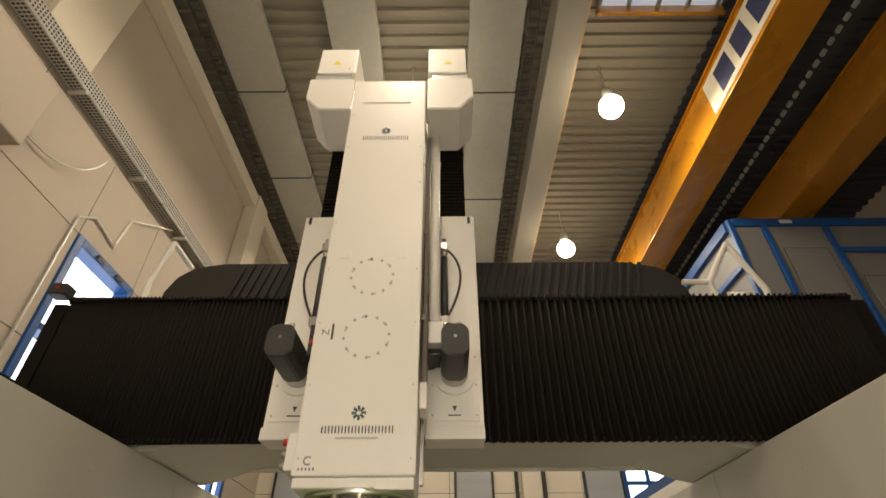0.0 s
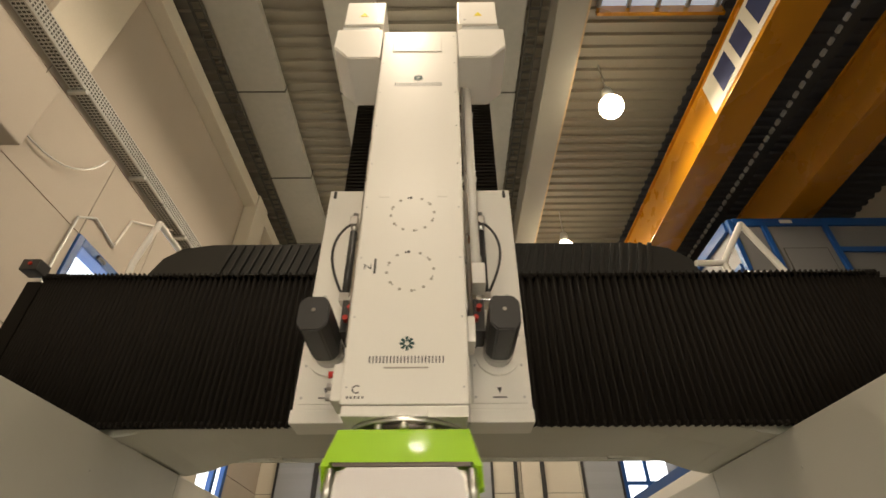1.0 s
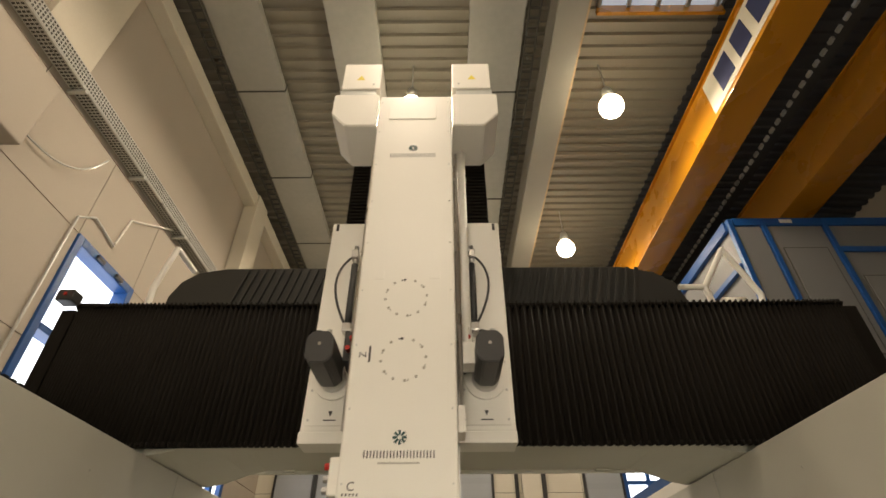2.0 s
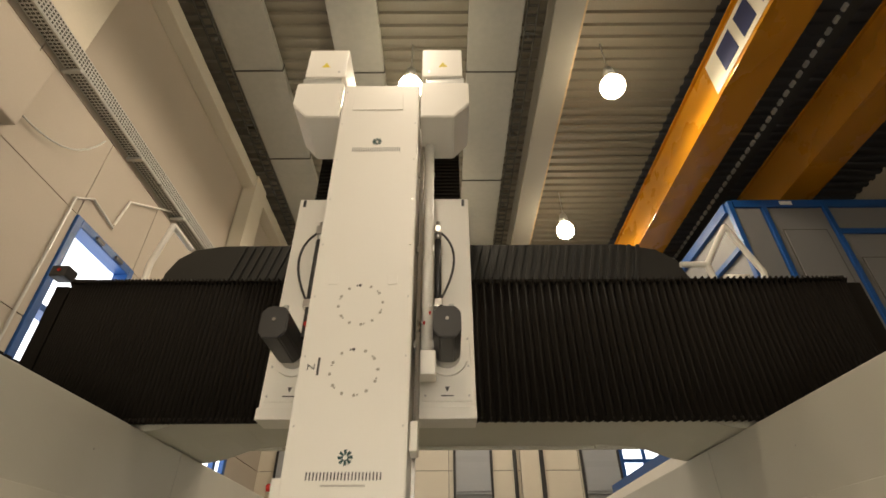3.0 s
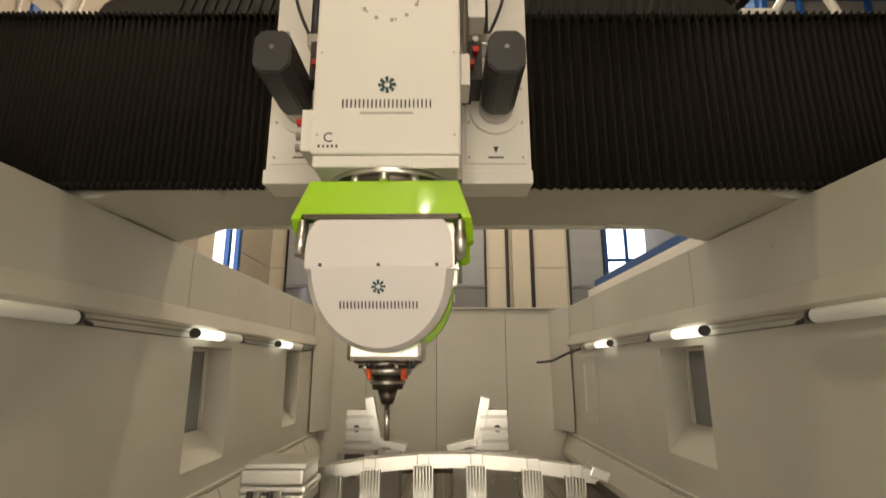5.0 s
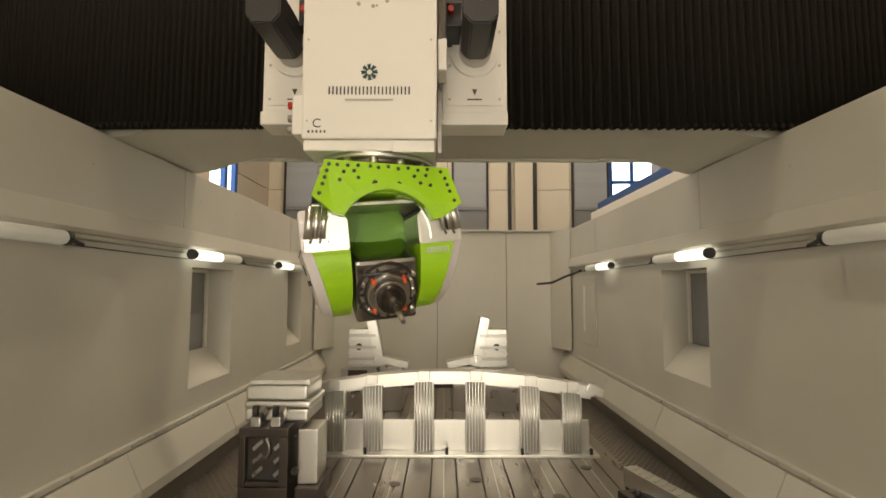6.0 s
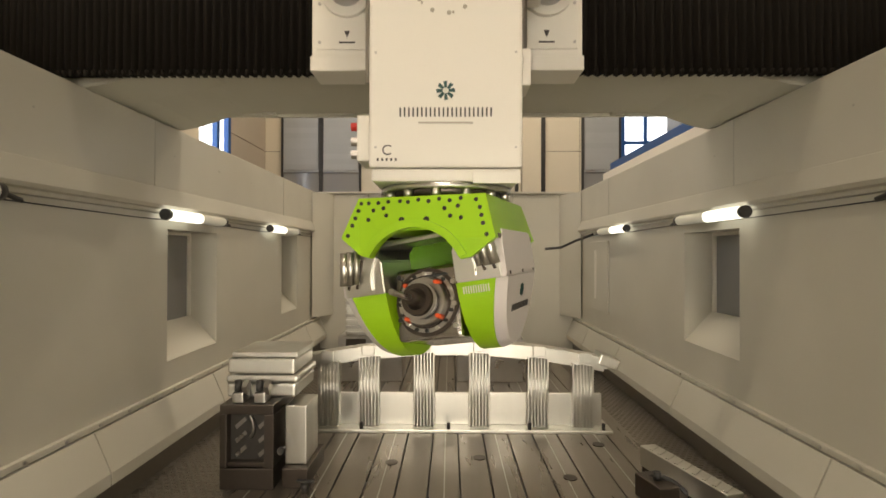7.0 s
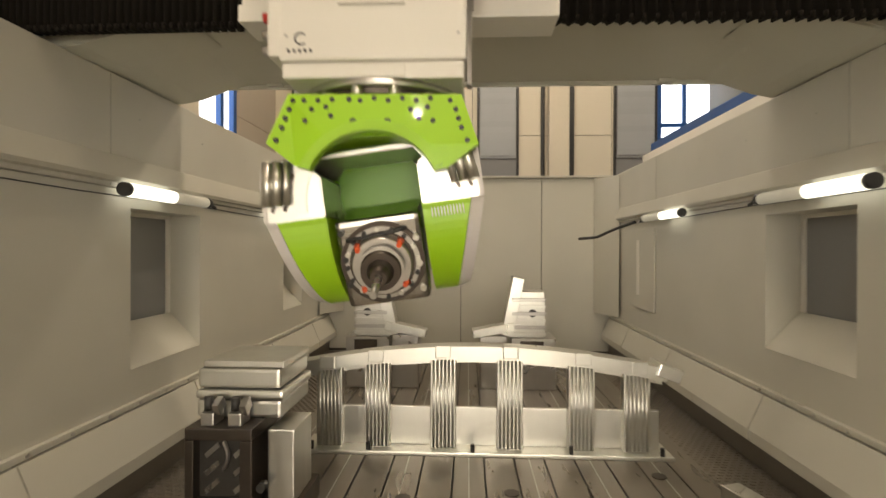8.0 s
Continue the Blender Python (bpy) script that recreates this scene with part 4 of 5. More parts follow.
def build_bellows(name, label):
    """Folds as separate leaves that slide along the beam between its end and the slide."""
    b = thing(name, label, "bellows", group="bellows covers")
    zs = (2.70, 3.85)
    leaves = []
    bm = bmesh.new()
    sec = [(-0.035, 0.074), (-0.026, 0.068), (-0.016, 0.05), (-0.008, 0.036), (0.0, 0.031), (0.008, 0.036), (0.016, 0.05), (0.026, 0.068), (0.035, 0.074)]
    prev = None
    for z in (zs[0], zs[1]):
        row = [bm.verts.new((x, y, z)) for x, y in sec] + [bm.verts.new((x, y + 0.03, z)) for x, y in sec[::-1]]
        if prev:
            n = len(row)
            for i in range(n):
                bm.faces.new((prev[i], prev[(i + 1) % n], row[(i + 1) % n], row[i]))
            bm.faces.new(row)
            bm.faces.new(prev[::-1])
        prev = row
    # welded seam on the fold and a little tab at each end
    cuboid(bm, -0.006, 0.006, 0.018, 0.05, zs[1] - 0.02, zs[1] + 0.02)
    cuboid(bm, -0.007, 0.007, 0.016, 0.05, zs[0] - 0.012, zs[0] + 0.02)
    # the folded top that lies over the beam
    prism([(0.022, zs[1]), (0.85, zs[1] + 0.0), (0.85, zs[1] - 0.03), (0.05, zs[1] - 0.03)], "x", -0.035, 0.035, bm)
    first = part("fold", bm, M_BLACK, b, "", True)
    leaves.append(first)
    for k in range(1, 58):
        o = new("fold", first.data)
        o.parent = b
        leaves.append(o)
    return b, leaves


def build_slide():
    s = thing("cross_slide", "white cross slide with motors, hoses and side plates", "machine slide")
    z0, z1 = 2.72, 4.71
    for sx in (-1, 1):
        x0, x1 = sorted((sx * 0.36, sx * HALF))
        p = part("side_plate", box(x0, x1, -0.0, 0.20, z0 + 0.06, z1, 0.012), M_WHITE, s)
        part("base_block", box(x0, x1, -0.04, 0.20, z0 - 0.03, z0 + 0.056, 0.01), M_WHITE, p)
        part("cover_plate", box(x0 + 0.03, x1 - 0.03, -0.016, -0.004, z0 + 0.1, z0 + 0.62, 0.005), M_WHITE, p)
        for xx in (x0 + 0.05, x1 - 0.05):
            part("latch", box(xx - 0.012, xx + 0.012, -0.012, -0.001, z1 - 0.09, z1 - 0.02), M_DARKP, p)
            for zz in (z0 + 0.14, z0 + 0.36, z0 + 0.58):
                part("screw", cyl((xx, -0.016, zz), (xx, -0.022, zz), 0.009, seg=8), M_STEEL, p)
        xm = (x0 + x1) / 2
        part("axis_mark", prism([(xm - 0.016, z0 + 0.205), (xm + 0.016, z0 + 0.205), (xm, z0 + 0.165)], "y", -0.021, -0.0165), M_INK, p)
        part("axis_bar", box(xm - 0.045, xm + 0.045, -0.021, -0.0165, z0 + 0.135, z0 + 0.143), M_INK, p)
        if sx < 0:
            part("slot", box(xm - 0.05, xm + 0.05, -0.022, -0.0165, z0 + 0.4, z0 + 0.44), M_DARKP, p)
        # feed motor, with its flange ring
        m = part("feed_motor", prism([(xm + 0.092 * a, z0 + 0.44 + 0.115 * b) for a, b in ((-1, -0.6), (-0.55, -1), (0.55, -1), (1, -0.6), (1, 0.62), (0.6, 1), (-0.6, 1), (-1, 0.62))], "y", -0.60, -0.17, bev=0.008), M_MOTOR, s, "charcoal motor housing")
        part("flange", cyl((xm, -0.001, z0 + 0.43), (xm, -0.05, z0 + 0.43), 0.15, seg=28), M_WHITE, m, "", True)
        part("neck", cyl((xm, -0.05, z0 + 0.43), (xm, -0.19, z0 + 0.43), 0.10, seg=24), M_STEEL, m, "", True)
        part("connector", cyl((xm + 0.03, -0.5, z0 + 0.55), (xm + 0.03, -0.5, z0 + 0.61), 0.018, seg=10), M_GALV, m)
        part("connector", cyl((xm - 0.04, -0.5, z0 + 0.55), (xm - 0.04, -0.5, z0 + 0.60), 0.022, seg=10), M_DARKP, m)
        part("motor_screw", cyl((xm, -0.60, z0 + 0.46), (xm, -0.605, z0 + 0.46), 0.012, seg=8), M_STEEL, m)
        # balance cylinder with hose
        xc = sx * 0.50
        c = part("cylinder", cyl((xc, -0.12, 3.55), (xc, -0.12, 4.15), 0.028, seg=14), M_DARKP, s, "", True)
        part("rod_end", cyl((xc, -0.12, 4.15), (xc, -0.12, 4.34), 0.02, seg=12), M_STEEL, c, "", True)
        part("valve", box(xc - 0.03, xc + 0.03, -0.17, -0.08, 4.20, 4.28, 0.008), M_STEEL, c)
        part("valve", box(xc - 0.035, xc + 0.035, -0.17, -0.08, 3.50, 3.57, 0.008), M_STEEL, c)
        part("standoff", box(xc - 0.02, xc + 0.02, -0.10, 0.001, 3.52, 3.55), M_STEEL, c)
        part("standoff", box(xc - 0.02, xc + 0.02, -0.10, 0.001, 4.16, 4.19), M_STEEL, c)
        part("hose", bent((xc + sx * 0.02, -0.14, 4.22), (xc, -0.14, 3.53), (sx * 0.12, -0.02, 0.05), 0.010, 12), M_DARKP, s)
        part("rail", box(sx * 0.355 - 0.015, sx * 0.355 + 0.015, -0.05, 0.0, z0, z1 - 0.1, 0.004), M_STEEL, s)
        part("pinch_block", box(sx * 0.425 - 0.05, sx * 0.425 + 0.05, -0.28, -0.001, 3.20, 3.44, 0.006), M_DARKP, s)
        for zz in (3.28, 3.36, 3.42):
            part("red_fitting", cyl((sx * 0.425 + 0.012 * (1 if zz > 3.3 else -1), -0.28, zz), (sx * 0.425 + 0.012 * (1 if zz > 3.3 else -1), -0.33, zz), 0.018, seg=10), M_RED if zz < 3.4 else M_STEEL, s)
        part("cable_box", box(sx * 0.40 - 0.05, sx * 0.40 + 0.05, -0.10, -0.001, 3.46, 3.58, 0.008), M_WHITE, s)
    part("back_plate", box(-0.36, 0.36, 0.1, 0.198, z0, z1 - 0.05), M_DSTEEL, s)
    return s


RD = 0.34   # half width of the ram


def build_ram():
    """z = 0 is the emblem on the ram's front; the front lies at y = 0."""
    r = thing("ram", "tall white vertical ram with cover boxes on top", "machine ram")
    part("front_cover", box(-RD, RD, 0.0, 0.05, -0.34, 3.2, 0.014), M_WHITE, r)
    part("body", box(-RD + 0.015, RD - 0.015, 0.052, 0.64, -0.33, 3.15, 0.012), M_WHITE, r)
    part("foot_plate", box(-RD + 0.01, RD - 0.01, 0.01, 0.66, -0.40, -0.343, 0.01), M_WHITE, r)
    part("foot_tab", box(0.12, RD - 0.01, -0.004, 0.009, -0.41, -0.355, 0.004), M_WHITE, r)
    part("top_panel", box(-0.24, 0.2, -0.008, -0.001, 2.86, 3.08, 0.004), M_WHITE, r)
    part("emblem", gear(0.0, 0.0, 0.043, -0.0025), M_TEAL, r, "dark teal gear-like emblem")
    tagged(part("word_block", bars(0, -0.095, 0.42, 0.04, 22, -0.0025, 0.36), M_INK, r, "row of dark letter-sized blocks"), kind="stuff")
    part("fine_block", box(-0.12, 0.12, -0.0045, 0.0005, -0.146, -0.138), material("faint_print", (0.45, 0.42, 0.36), 0.5, bump=0), r)
    part("emblem", gear(0.0, 2.47, 0.04, -0.0025), M_TEAL, r, "dark teal gear-like emblem")
    tagged(part("word_block", bars(0, 2.38, 0.40, 0.04, 22, -0.0025, 0.36), M_INK, r), kind="stuff")
    for cz in (0.95, 0.49):
        for k in range(12):
            a = k * math.tau / 12 + 0.1
            for da, rr in ((0, 0.010), (0.13, 0.006)) if k % 2 else ((0, 0.010),):
                x, z = 0.145 * math.cos(a + da), cz + 0.145 * math.sin(a + da)
                part("bolt_hole", cyl((x, 0.001, z), (x, -0.003, z), rr, seg=10), M_INK if k == 3 else M_BEAMR, r)
    for x in (-0.2, 0.2):
        part("lift_plate", box(x - 0.035, x + 0.035, -0.004, -0.0005, 1.10, 1.17, 0.002), M_WHITE, r)
    for k in range(9):
        for x in (-RD + 0.03, RD - 0.03):
            z = -0.25 + k * 0.42
            part("screw", cyl((x, 0.0, z), (x, -0.003, z), 0.006, seg=8), M_STEEL, r)
    flat = Matrix.Rotation(radians(90), 4, 'X')
    lettering("C", 0.065, Matrix.Translation((-0.26, -0.003, -0.265)) @ flat, M_INK, r)
    part("scale_mark", bars(-0.26, -0.305, 0.10, 0.012, 5, -0.0025), M_INK, r)
    lettering("Z", 0.065, Matrix.Translation((-0.26, -0.003, 0.52)) @ flat @ Matrix.Rotation(radians(90), 4, 'Z'), M_INK, r)
    part("scale_mark", box(-0.225, -0.212, -0.005, 0.0, 0.47, 0.58), M_INK, r)
    # side terminal box and red plugs
    t = part("terminal_box", box(-RD - 0.065, -RD - 0.002, 0.06, 0.28, -0.30, -0.09, 0.01), M_WHITE, r)
    for z in (-0.13, -0.20, -0.26):
        part("plug", cyl((-RD - 0.066, 0.12, z), (-RD - 0.10, 0.12, z), 0.02, seg=10), M_RED if z > -0.15 else M_STEEL, t)
    part("terminal_box", box(RD + 0.002, RD + 0.05, 0.08, 0.26, 0.05, 0.22, 0.008), M_WHITE, r)
    for s in (-1, 1):
        part("pipe", pipe([(s * (RD + 0.035), 0.2, 0.1), (s * (RD + 0.035), 0.2, 2.6)], 0.014), M_STEEL, r)
        if s > 0:
            pp = part("pipe", cyl((RD + 0.085, 0.36, 0.75), (RD + 0.085, 0.36, 2.79), 0.042), M_WHITE, r, "white upright pipe", True)
            for z in (0.80, 1.6, 2.4):
                part("clip", box(RD - 0.01, RD + 0.135, 0.345, 0.375, z, z + 0.05, 0.006), M_GALV, pp)
            part("junction_box", box(RD + 0.03, RD + 0.15, 0.28, 0.44, 0.58, 0.75, 0.01), M_WHITE, r)
        part("guide_rail", box(min(s * RD, s * (RD + 0.02)), max(s * RD, s * (RD + 0.02)), 0.42, 0.48, -0.3, 2.8), M_STEEL, r)
        # cover boxes at the head of the ram
        a, b = RD + 0.012, RD + 0.44
        P = [(s * a, 2.78), (s * (b - 0.14), 2.78), (s * b, 2.95), (s * b, 3.24), (s * a, 3.24)]
        k = part("drive_cover", prism(P, "y", 0.0, 0.52, bev=0.01), M_WHITE, r, "white chamfered cover box")
        part("collar", box(min(s * (a + 0.04), s * (b - 0.04)), max(s * (a + 0.04), s * (b - 0.04)), 0.02, 0.5, 3.242, 3.33), M_GALV, k)
        part("motor_box", box(min(s * a, s * (b - 0.05)), max(s * a, s * (b - 0.05)), 0.0, 0.42, 3.332, 3.74, 0.012), M_WHITE, k)
        part("warning_sticker", prism([(s * 0.55 - 0.04, 3.47), (s * 0.55 + 0.04, 3.47), (s * 0.55, 3.54)], "y", -0.003, -0.0005), M_YELLOW, k, "yellow warning triangle")
        part("screw", cyl((s * 0.42, 0, 3.40), (s * 0.42, -0.004, 3.40), 0.012, seg=10), M_STEEL, k)
        # black vertical bellows hanging under each box
        v = part("vertical_bellows", box(min(s * 0.40, s * 0.70), max(s * 0.40, s * 0.70), 0.88, 0.96, 1.0, 3.4), M_BLACK, r, "black pleated vertical bellows")
        for n in range(34):
            part("fold", box(min(s * 0.39, s * 0.71), max(s * 0.39, s * 0.71), 0.85, 0.878, 1.75 + n * 0.046, 1.77 + n * 0.046), M_BLACK, v)
    part("tie_plate", box(-0.72, 0.72, 0.525, 0.6, 2.98, 3.2), M_WHITE, r)
    return r


def arch_line(n=15):
    cz, rr = -0.382, 0.24
    return [(rr * math.cos(a), cz + rr * math.sin(a)) for a in (math.pi * (0.86 - 0.72 * i / (n - 1)) for i in range(n))]


def flare(z):
    return 0.33 * (1.0 + 0.17 * min(1, max(0, -z) / 0.19))


def build_head():
    """z = 0 is the top of the yoke; the rotary axis is x = y = 0. Front faces -y."""
    h = thing("milling_head", "lime-green and aluminium fork milling head with a spindle", "milling head")
    part("flange", cyl((0, 0, 0.0), (0, 0, 0.062), 0.29, seg=40), M_DSTEEL, h, "dark steel mounting flange", True)
    part("clamp_ring", cyl((0, 0, 0.036), (0, 0, 0.061), 0.325, seg=40), M_ALU, h, "", True)
    for k in range(14):
        a = k * math.tau / 14
        part("flange_bolt", cyl((0.305 * math.cos(a), 0.305 * math.sin(a), 0.0), (0.305 * math.cos(a), 0.305 * math.sin(a), 0.035), 0.022, seg=10), M_ALU, h, "", True)
    # yoke: a flared block, closed at z = -0.2, with two arched end plates
    bm = prism([(-0.31, 0.0), (-0.362, -0.168), (-0.125, -0.168), (-0.05, -0.152), (0.05, -0.152), (0.125, -0.168), (0.362, -0.168), (0.31, 0.0)], "y", -0.30, 0.30)
    for v in bm.verts:
        v.co.y *= flare(v.co.z) / 0.33
    yoke = part("yoke", bm, M_GREEN, h, "lime-green painted yoke")
    holes = [(-0.29, -0.03), (-0.25, -0.03), (-0.20, -0.03), (-0.15, -0.025), (-0.09, -0.025), (-0.05, -0.03), (0.0, -0.02), (0.05, -0.03), (0.1, -0.02), (0.15, -0.03), (0.2, -0.02), (0.27, -0.03),
             (-0.30, -0.07), (-0.31, -0.11), (-0.32, -0.15), (0.29, -0.07), (0.30, -0.11), (0.31, -0.15), (-0.22, -0.07), (-0.24, -0.12), (-0.17, -0.06), (0.13, -0.07), (0.19, -0.06), (0.21, -0.12), (-0.07, -0.125), (0.05, -0.125), (0.16, -0.11), (-0.15, -0.10), (-0.335, -0.205), (0.33, -0.205)]
    for sy in (-1, 1):
        bm = prism([(-0.31, 0.0), (-0.369, -0.188), (-0.265, -0.268)] + arch_line() + [(0.265, -0.268), (0.369, -0.188), (0.31, 0.0)], "y", 0.296, 0.33)
        for v in bm.verts:
            v.co.y = sy * v.co.y * flare(v.co.z) / 0.33
        part("end_plate", bm, M_GREEN, yoke)
        for k, (x, z) in enumerate((x, z * 0.86) for x, z in holes):
            y = sy * flare(z)
            part("bolt_hole", cyl((x, y - 0.002 * sy, z), (x, y + 0.004 * sy, z), 0.0135 if k in (24, 25) else 0.0095, seg=9), M_DARKP, yoke)
        ring = [(r * math.cos(a), -0.382 + r * math.sin(a)) for a in (math.pi * (0.85 - 0.70 * i / 20) for i in range(21)) for r in (0.24, 0.275)]
        bm = bmesh.new()
        y = sy * flare(-0.19)
        for i in range(0, 40, 2):
            prism([ring[i], ring[i + 1], ring[i + 3], ring[i + 2]], "y", min(y, y + sy * 0.012), max(y, y + sy * 0.012), bm)
        bmesh.ops.remove_doubles(bm, verts=bm.verts, dist=0.0005)
        part("arch_rim", bm, M_GREEN, yoke)
    for s in (-1, 1):
        part("edge_strip", box(min(s * 0.352, s * 0.365), max(s * 0.352, s * 0.365), -0.33, 0.33, -0.189, -0.169, 0.003), M_DSTEEL, yoke)
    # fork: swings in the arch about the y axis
    f = part("fork", prism([(-0.175, -0.27), (-0.175, -0.52), (0.175, -0.52), (0.175, -0.27), (0.13, -0.212), (-0.13, -0.212)], "y", 0.0, 0.27), M_INNER, h, "inside of the fork, its green darkened for shade")
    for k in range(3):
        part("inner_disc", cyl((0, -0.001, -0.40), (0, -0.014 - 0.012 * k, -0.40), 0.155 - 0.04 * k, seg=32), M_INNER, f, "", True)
    low = [(-0.31, -0.45)] + [(0.305 * math.cos(a), -0.47 + 0.315 * math.sin(a)) for a in (math.pi + math.pi * i / 36 for i in range(37))] + [(0.31, -0.45)]
    lean = lambda z: 0.27 * max(0.0, -0.45 - z)
    for s in (-1, 1):
        X = lambda a, b: (min(s * a, s * b), max(s * a, s * b))
        bm = prism(low, "x", *X(0.175, 0.355))
        for v in bm.verts:
            if abs(v.co.x) > 0.3:
                v.co.x -= s * lean(v.co.z)
        ck = part("cheek", bm, M_GREEN, f, "lime-green fork cheek")
        # milled aluminium shoulder over the green cheek
        sh = part("shoulder", prism([(s * 0.176, -0.449), (s * 0.176, -0.30), (s * 0.25, -0.235), (s * 0.345, -0.235), (s * 0.385, -0.33), (s * 0.388, -0.449)], "y", -0.312, 0.312, bev=0.006), M_ALU, f, "milled aluminium shoulder")
        for sy in (-1, 1):
            for k in range(3):
                x = s * (0.25 + 0.045 * k)
                part("groove", turned(box(-0.006, 0.006, min(sy * 0.313, sy * 0.32), max(sy * 0.313, sy * 0.32), -0.07, 0.07), Matrix.Translation((x, 0, -0.345)) @ Matrix.Rotation(-s * 0.35, 4, 'Y')), M_DSTEEL, sh)
            for k, rr in enumerate((0.013, 0.018, 0.022)):
                xx = s * (0.292 + 0.034 * k)
                part("roller", cyl((xx - s * 0.012, sy * 0.338, -0.236), (xx + s * 0.012, sy * 0.338, -0.39), rr, seg=14), M_ALU, sh, "", True)
            lin = [(q * math.cos(a), -0.41 + q * math.sin(a)) for a in (math.pi * (0.24 - 0.26 * i / 8) for i in range(9)) for q in (0.236, 0.275)]
            bm = bmesh.new()
            for i in range(0, 16, 2):
                prism([(s * u, w) for u, w in (lin[i], lin[i + 1], lin[i + 3], lin[i + 2])], "y", min(sy * 0.31, sy * 0.33), max(sy * 0.31, sy * 0.33), bm)
            bmesh.ops.remove_doubles(bm, verts=bm.verts, dist=0.0005)
            part("arch_liner", bm, M_ALU, sh)
        # pale cover: upright above, leaning in below
        n = [(u * 0.9, -0.45 + (w + 0.45) * 0.95) for u, w in low]
        bm = bmesh.new()
        for inner, outer, k0, k1 in ((low, n, 0.357, 0.405),):
            a = [bm.verts.new((s * (k0 - lean(w)), u, w)) for u, w in inner]
            b = [bm.verts.new((s * (k1 - lean(w)), u, w)) for u, w in outer]
            for i in range(len(a) - 1):
                bm.faces.new((a[i], a[i + 1], b[i + 1], b[i]))
            bm.faces.new(b)
            bm.faces.new(a[::-1])
            bm.faces.new((a[-1], a[0], b[0], b[-1]))
        cv = part("side_cover", bm, M_COVER, f, "pale grey rounded side cover")
        a = prism([(-0.305, -0.449), (0.305, -0.449), (0.298, -0.30), (0.27, -0.242), (-0.27, -0.242), (-0.298, -0.30)], "x", *X(0.34, 0.405), bev=0.006)
        part("cover_band", a, M_COVER, cv)
        tilt = Matrix.Translation((s * 0.405, 0, -0.45)) @ Matrix.Rotation(s * math.atan(0.27), 4, 'Y') @ Matrix.Rotation(radians(90 * s), 4, 'Z')
        part("emblem", turned(gear(0, -0.075, 0.03, -0.0025), tilt), M_TEAL, cv)
        tagged(part("word_block", turned(bars(0, -0.15, 0.33, 0.03, 22, -0.0025, 0.36), tilt), M_INK, cv), kind="stuff")
        for u in (-0.24, 0.0, 0.24):
            part("cover_screw", cyl((s * 0.405, u, -0.435), (s * 0.409, u, -0.435), 0.008, seg=8), M_DSTEEL, cv)
        if s > 0:
            tagged(part("type_block", turned(bars(0, 0, 0.125, 0.032, 11, -0.0015, 0.4), Matrix.Translation((0.265, -0.313, -0.485))), M_WHITE, ck), kind="stuff")
    part("top_cap", box(-0.34, 0.34, -0.27, 0.27, -0.234, -0.208, 0.01), M_ALU, f)
    # spindle: tilts about the x axis between the cheeks
    sp = part("spindle", box(-0.16, 0.16, -0.17, 0.17, -0.25, 0.16, 0.022), M_SPIN, h, "machined steel spindle housing")
    for k, (r, z) in enumerate(((0.158, 0.008), (0.140, 0.016), (0.122, 0.026))):
        part("nose_step", cyl((0, 0.0, -0.25), (0, 0.0, -0.25 - z), r, seg=40), M_STEEL if k % 2 else M_DSTEEL, sp, "", True)
    part("nose_ring", cyl((0, 0, -0.276), (0, 0, -0.31), 0.115, 0.106, seg=32), M_STEEL, sp, "", True)
    part("collar", cyl((0, 0, -0.31), (0, 0, -0.375), 0.08, 0.07, seg=32), M_DSTEEL, sp, "", True)
    part("collar_ring", cyl((0, 0, -0.335), (0, 0, -0.35), 0.084, seg=32), M_STEEL, sp, "", True)
    part("tool_holder", cyl((0, 0, -0.375), (0, 0, -0.44), 0.048, 0.028, seg=24), M_DSTEEL, sp, "", True)
    part("milling_cutter", cyl((0, 0, -0.44), (0, 0, -0.60), 0.014, 0.012, seg=12), M_STEEL, sp, "", True)
    for k in range(16):
        a = k * math.tau / 16
        part("bolt", cyl((0.132 * math.cos(a), 0.132 * math.sin(a), -0.265), (0.132 * math.cos(a), 0.132 * math.sin(a), -0.28), 0.009, seg=8), M_DARKP if k % 3 else M_ALU, sp)
    for k in range(4):
        a = math.pi / 4 + k * math.pi / 2
        x, y = 0.112 * math.cos(a), 0.112 * math.sin(a)
        part("nozzle", cyl((x, y, -0.28), (x * 0.95, y * 0.95, -0.33), 0.014, 0.009, seg=10), M_ORNG, sp, "orange coolant nozzle", True)
    for k in range(6):
        part("fitting", cyl((-0.11 + 0.045 * k, -0.17, 0.09), (-0.11 + 0.045 * k, -0.183, 0.09), 0.012, seg=8), M_DARKP if k % 2 else M_ALU, sp)
        part("fitting", cyl((0.135 * (-1) ** k, 0.12 - 0.05 * k, -0.25), (0.135 * (-1) ** k, 0.12 - 0.05 * k, -0.268), 0.012, seg=8), M_DARKP if k % 2 else M_ALU, sp)
    part("hose", bent((-0.12, -0.1, -0.255), (0.1, -0.12, -0.255), (0, 0, -0.02), 0.009, 8), M_DARKP, sp)
    return h, f, sp


gantry = build_gantry()
bellows_l, leaves_l = build_bellows("bellows_cover", "black pleated bellows cover on the cross beam")
bellows_r, leaves_r = build_bellows("bellows_cover", "black pleated bellows cover on the cross beam")
cross_slide = build_slide()
ram = build_ram()
milling_head, head_fork, spindle = build_head()

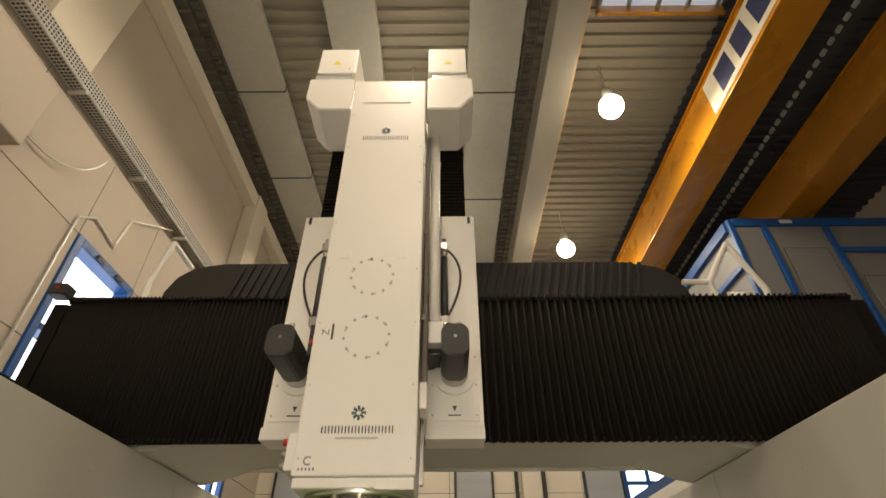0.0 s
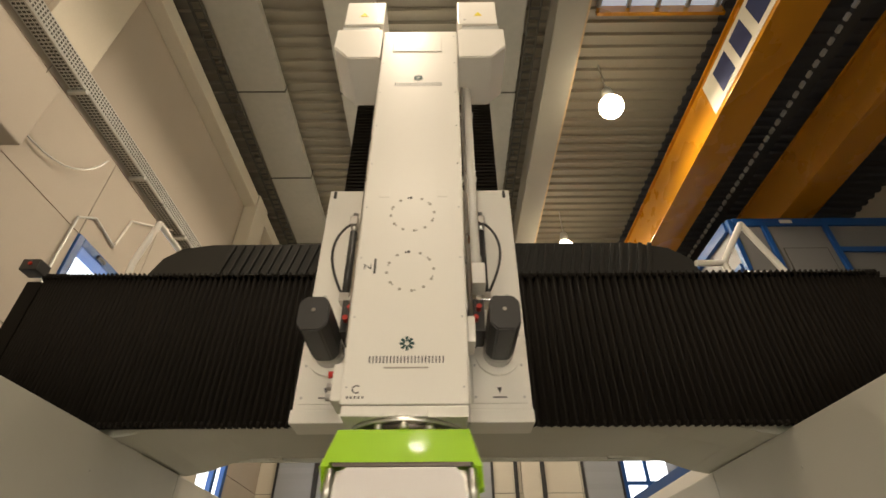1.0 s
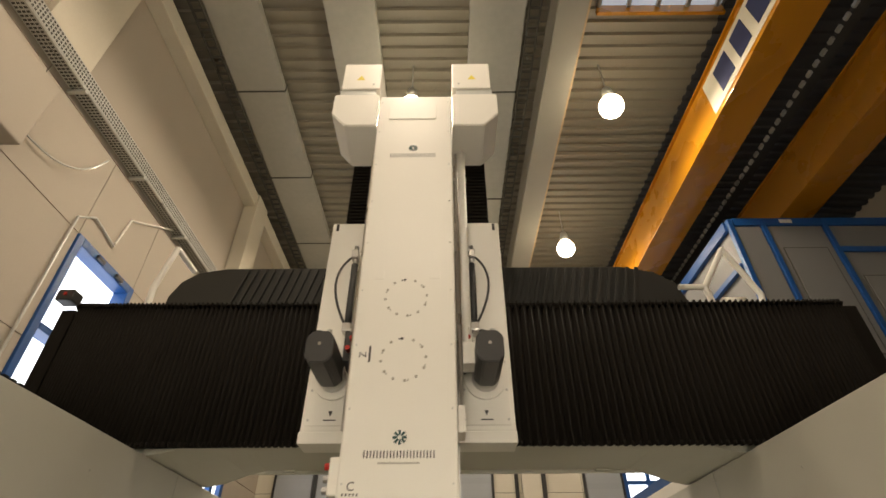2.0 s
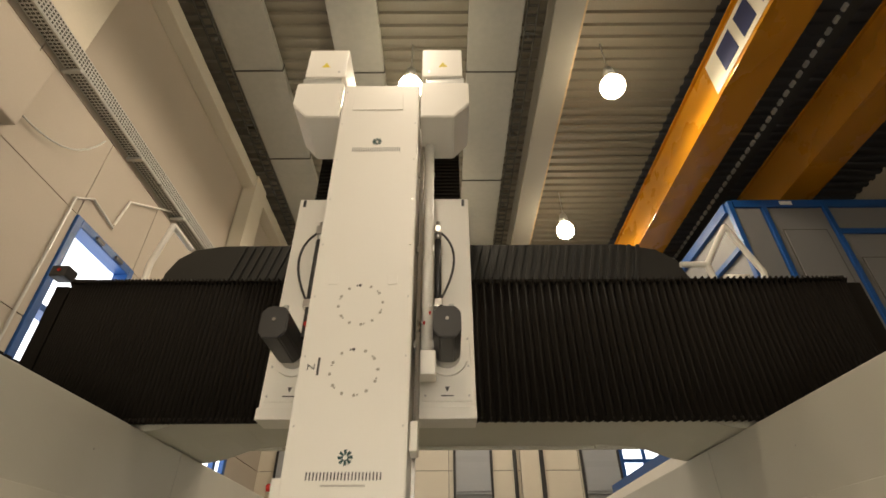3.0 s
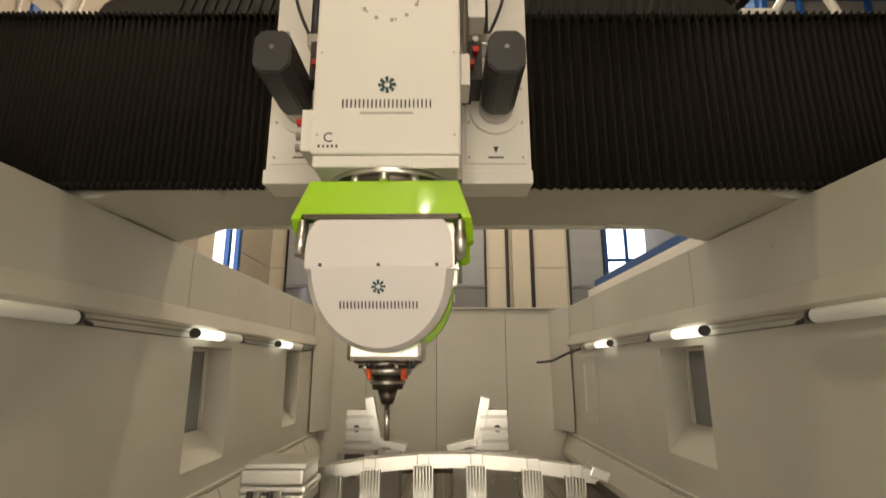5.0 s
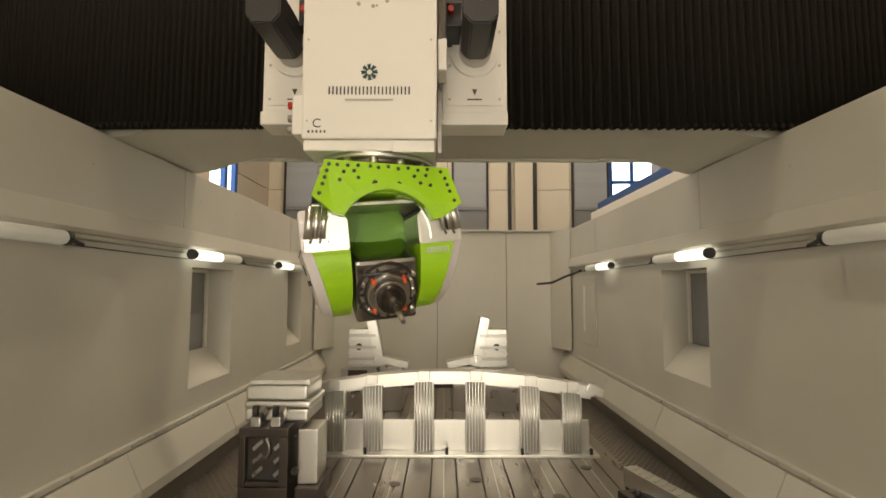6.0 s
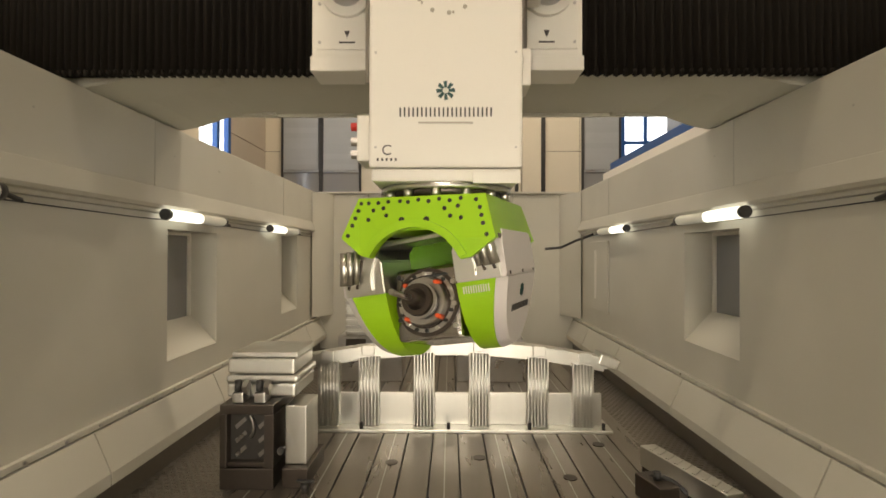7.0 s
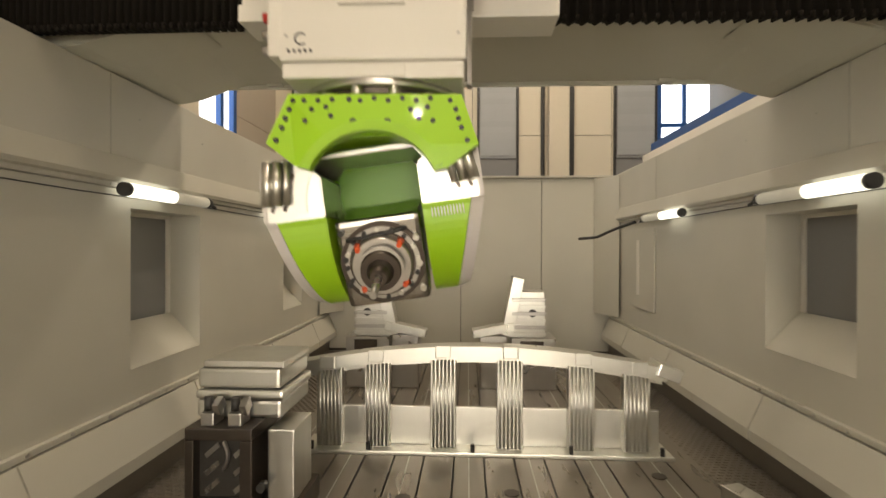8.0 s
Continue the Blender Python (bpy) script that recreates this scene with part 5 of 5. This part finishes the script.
# seconds, slide x, gantry y, emblem height on the ram
AXES = [
    (0, -0.499, 3.549, 2.664), (0.5, -0.503, 3.267, 2.884), (1, -0.209, 3.203, 2.932), (1.5, -0.081, 3.444, 2.793),
    (1.7, -0.130, 3.586, 2.704), (2.25, -0.40, 3.66, 2.42), (2.8, -0.581, 3.597, 2.277), (3, -0.546, 3.569, 2.308), (3.5, -0.258, 3.518, 2.565),
    (4, -0.083, 3.130, 2.841), (4.5, -0.238, 2.859, 2.941), (5, -0.243, 2.800, 2.945), (5.2, -0.286, 2.800, 2.957), (5.75, -0.36, 3.10, 2.83),
    (6.3, -0.335, 3.390, 2.65), (6.5, -0.169, 3.407, 2.539), (7, 0.038, 3.476, 2.378), (7.5, -0.019, 3.615, 2.38), (8, -0.336, 3.85, 2.607),
]
# seconds, head turn about the vertical, fork swing, spindle tilt (0 hangs down, 90 points ahead)
HEAD = [
    (0, -5, 0, 20), (0.5, 40, 0, 20), (1, 90, 0, 10), (1.5, 142, 0, 10), (1.7, 158, 0, 10), (2.25, 180, 0, 8), (2.8, 184, 0, 5), (3, 183, 0, 5), (3.5, 176, 0, 0),
    (4, 128, 0, 0), (4.5, 90, 0, 0), (5, 89, 0, 0), (5.2, 82, 0, 0), (5.75, 38, 4, 45), (6.3, 2, 8, 78), (6.5, -3, 9, 80), (7, -21, 9, 102), (7.5, -19, 9, 104), (8, 2, 8, 74),
]
RAM_OUT = -0.65
HEAD_Y = RAM_OUT + 0.33


def motions():
    walk(gantry, [(t, pose(0, gy, 0)) for t, x, gy, z in AXES])
    walk(bellows_l, [(t, pose(0, gy, 0)) for t, x, gy, z in AXES])
    walk(bellows_r, [(t, pose(0, gy, 0)) for t, x, gy, z in AXES])
    walk(cross_slide, [(t, pose(x, gy, 0)) for t, x, gy, z in AXES])
    walk(ram, [(t, pose(x, gy + RAM_OUT, z)) for t, x, gy, z in AXES])
    n = len(leaves_l)
    for k in range(n):
        # folds near the beam's ends stay packed, the rest spread evenly
        f = ((k + 0.5) / n) ** 1.3
        walk(leaves_l[k], [(t, pose(BX0 + f * (x - HALF - BX0), 0, 0)) for t, x, gy, z in AXES])
        walk(leaves_r[k], [(t, pose(BX1 + f * (x + HALF - BX1), 0, 0)) for t, x, gy, z in AXES])
    walk(milling_head, [(t, pose(x, gy + HEAD_Y, z - 0.463, 0, 0, c)) for (t, x, gy, z), (t2, c, b, a) in zip(AXES, HEAD)])
    lift = Matrix.Translation((0, 0, 0.036))
    pivot, tilt_axis = Matrix.Translation((0, 0, -0.48)), Matrix.Translation((0, 0, -0.09))
    walk(head_fork, [(t, lift @ pivot @ pose(0, 0, 0, 0, -b, 0) @ pivot.inverted()) for t, c, b, a in HEAD])
    walk(spindle, [(t, lift @ pivot @ pose(0, 0, 0, 0, -b, 0) @ tilt_axis @ pose(0, 0, 0, -a, 0, 0)) for t, c, b, a in HEAD])


motions()
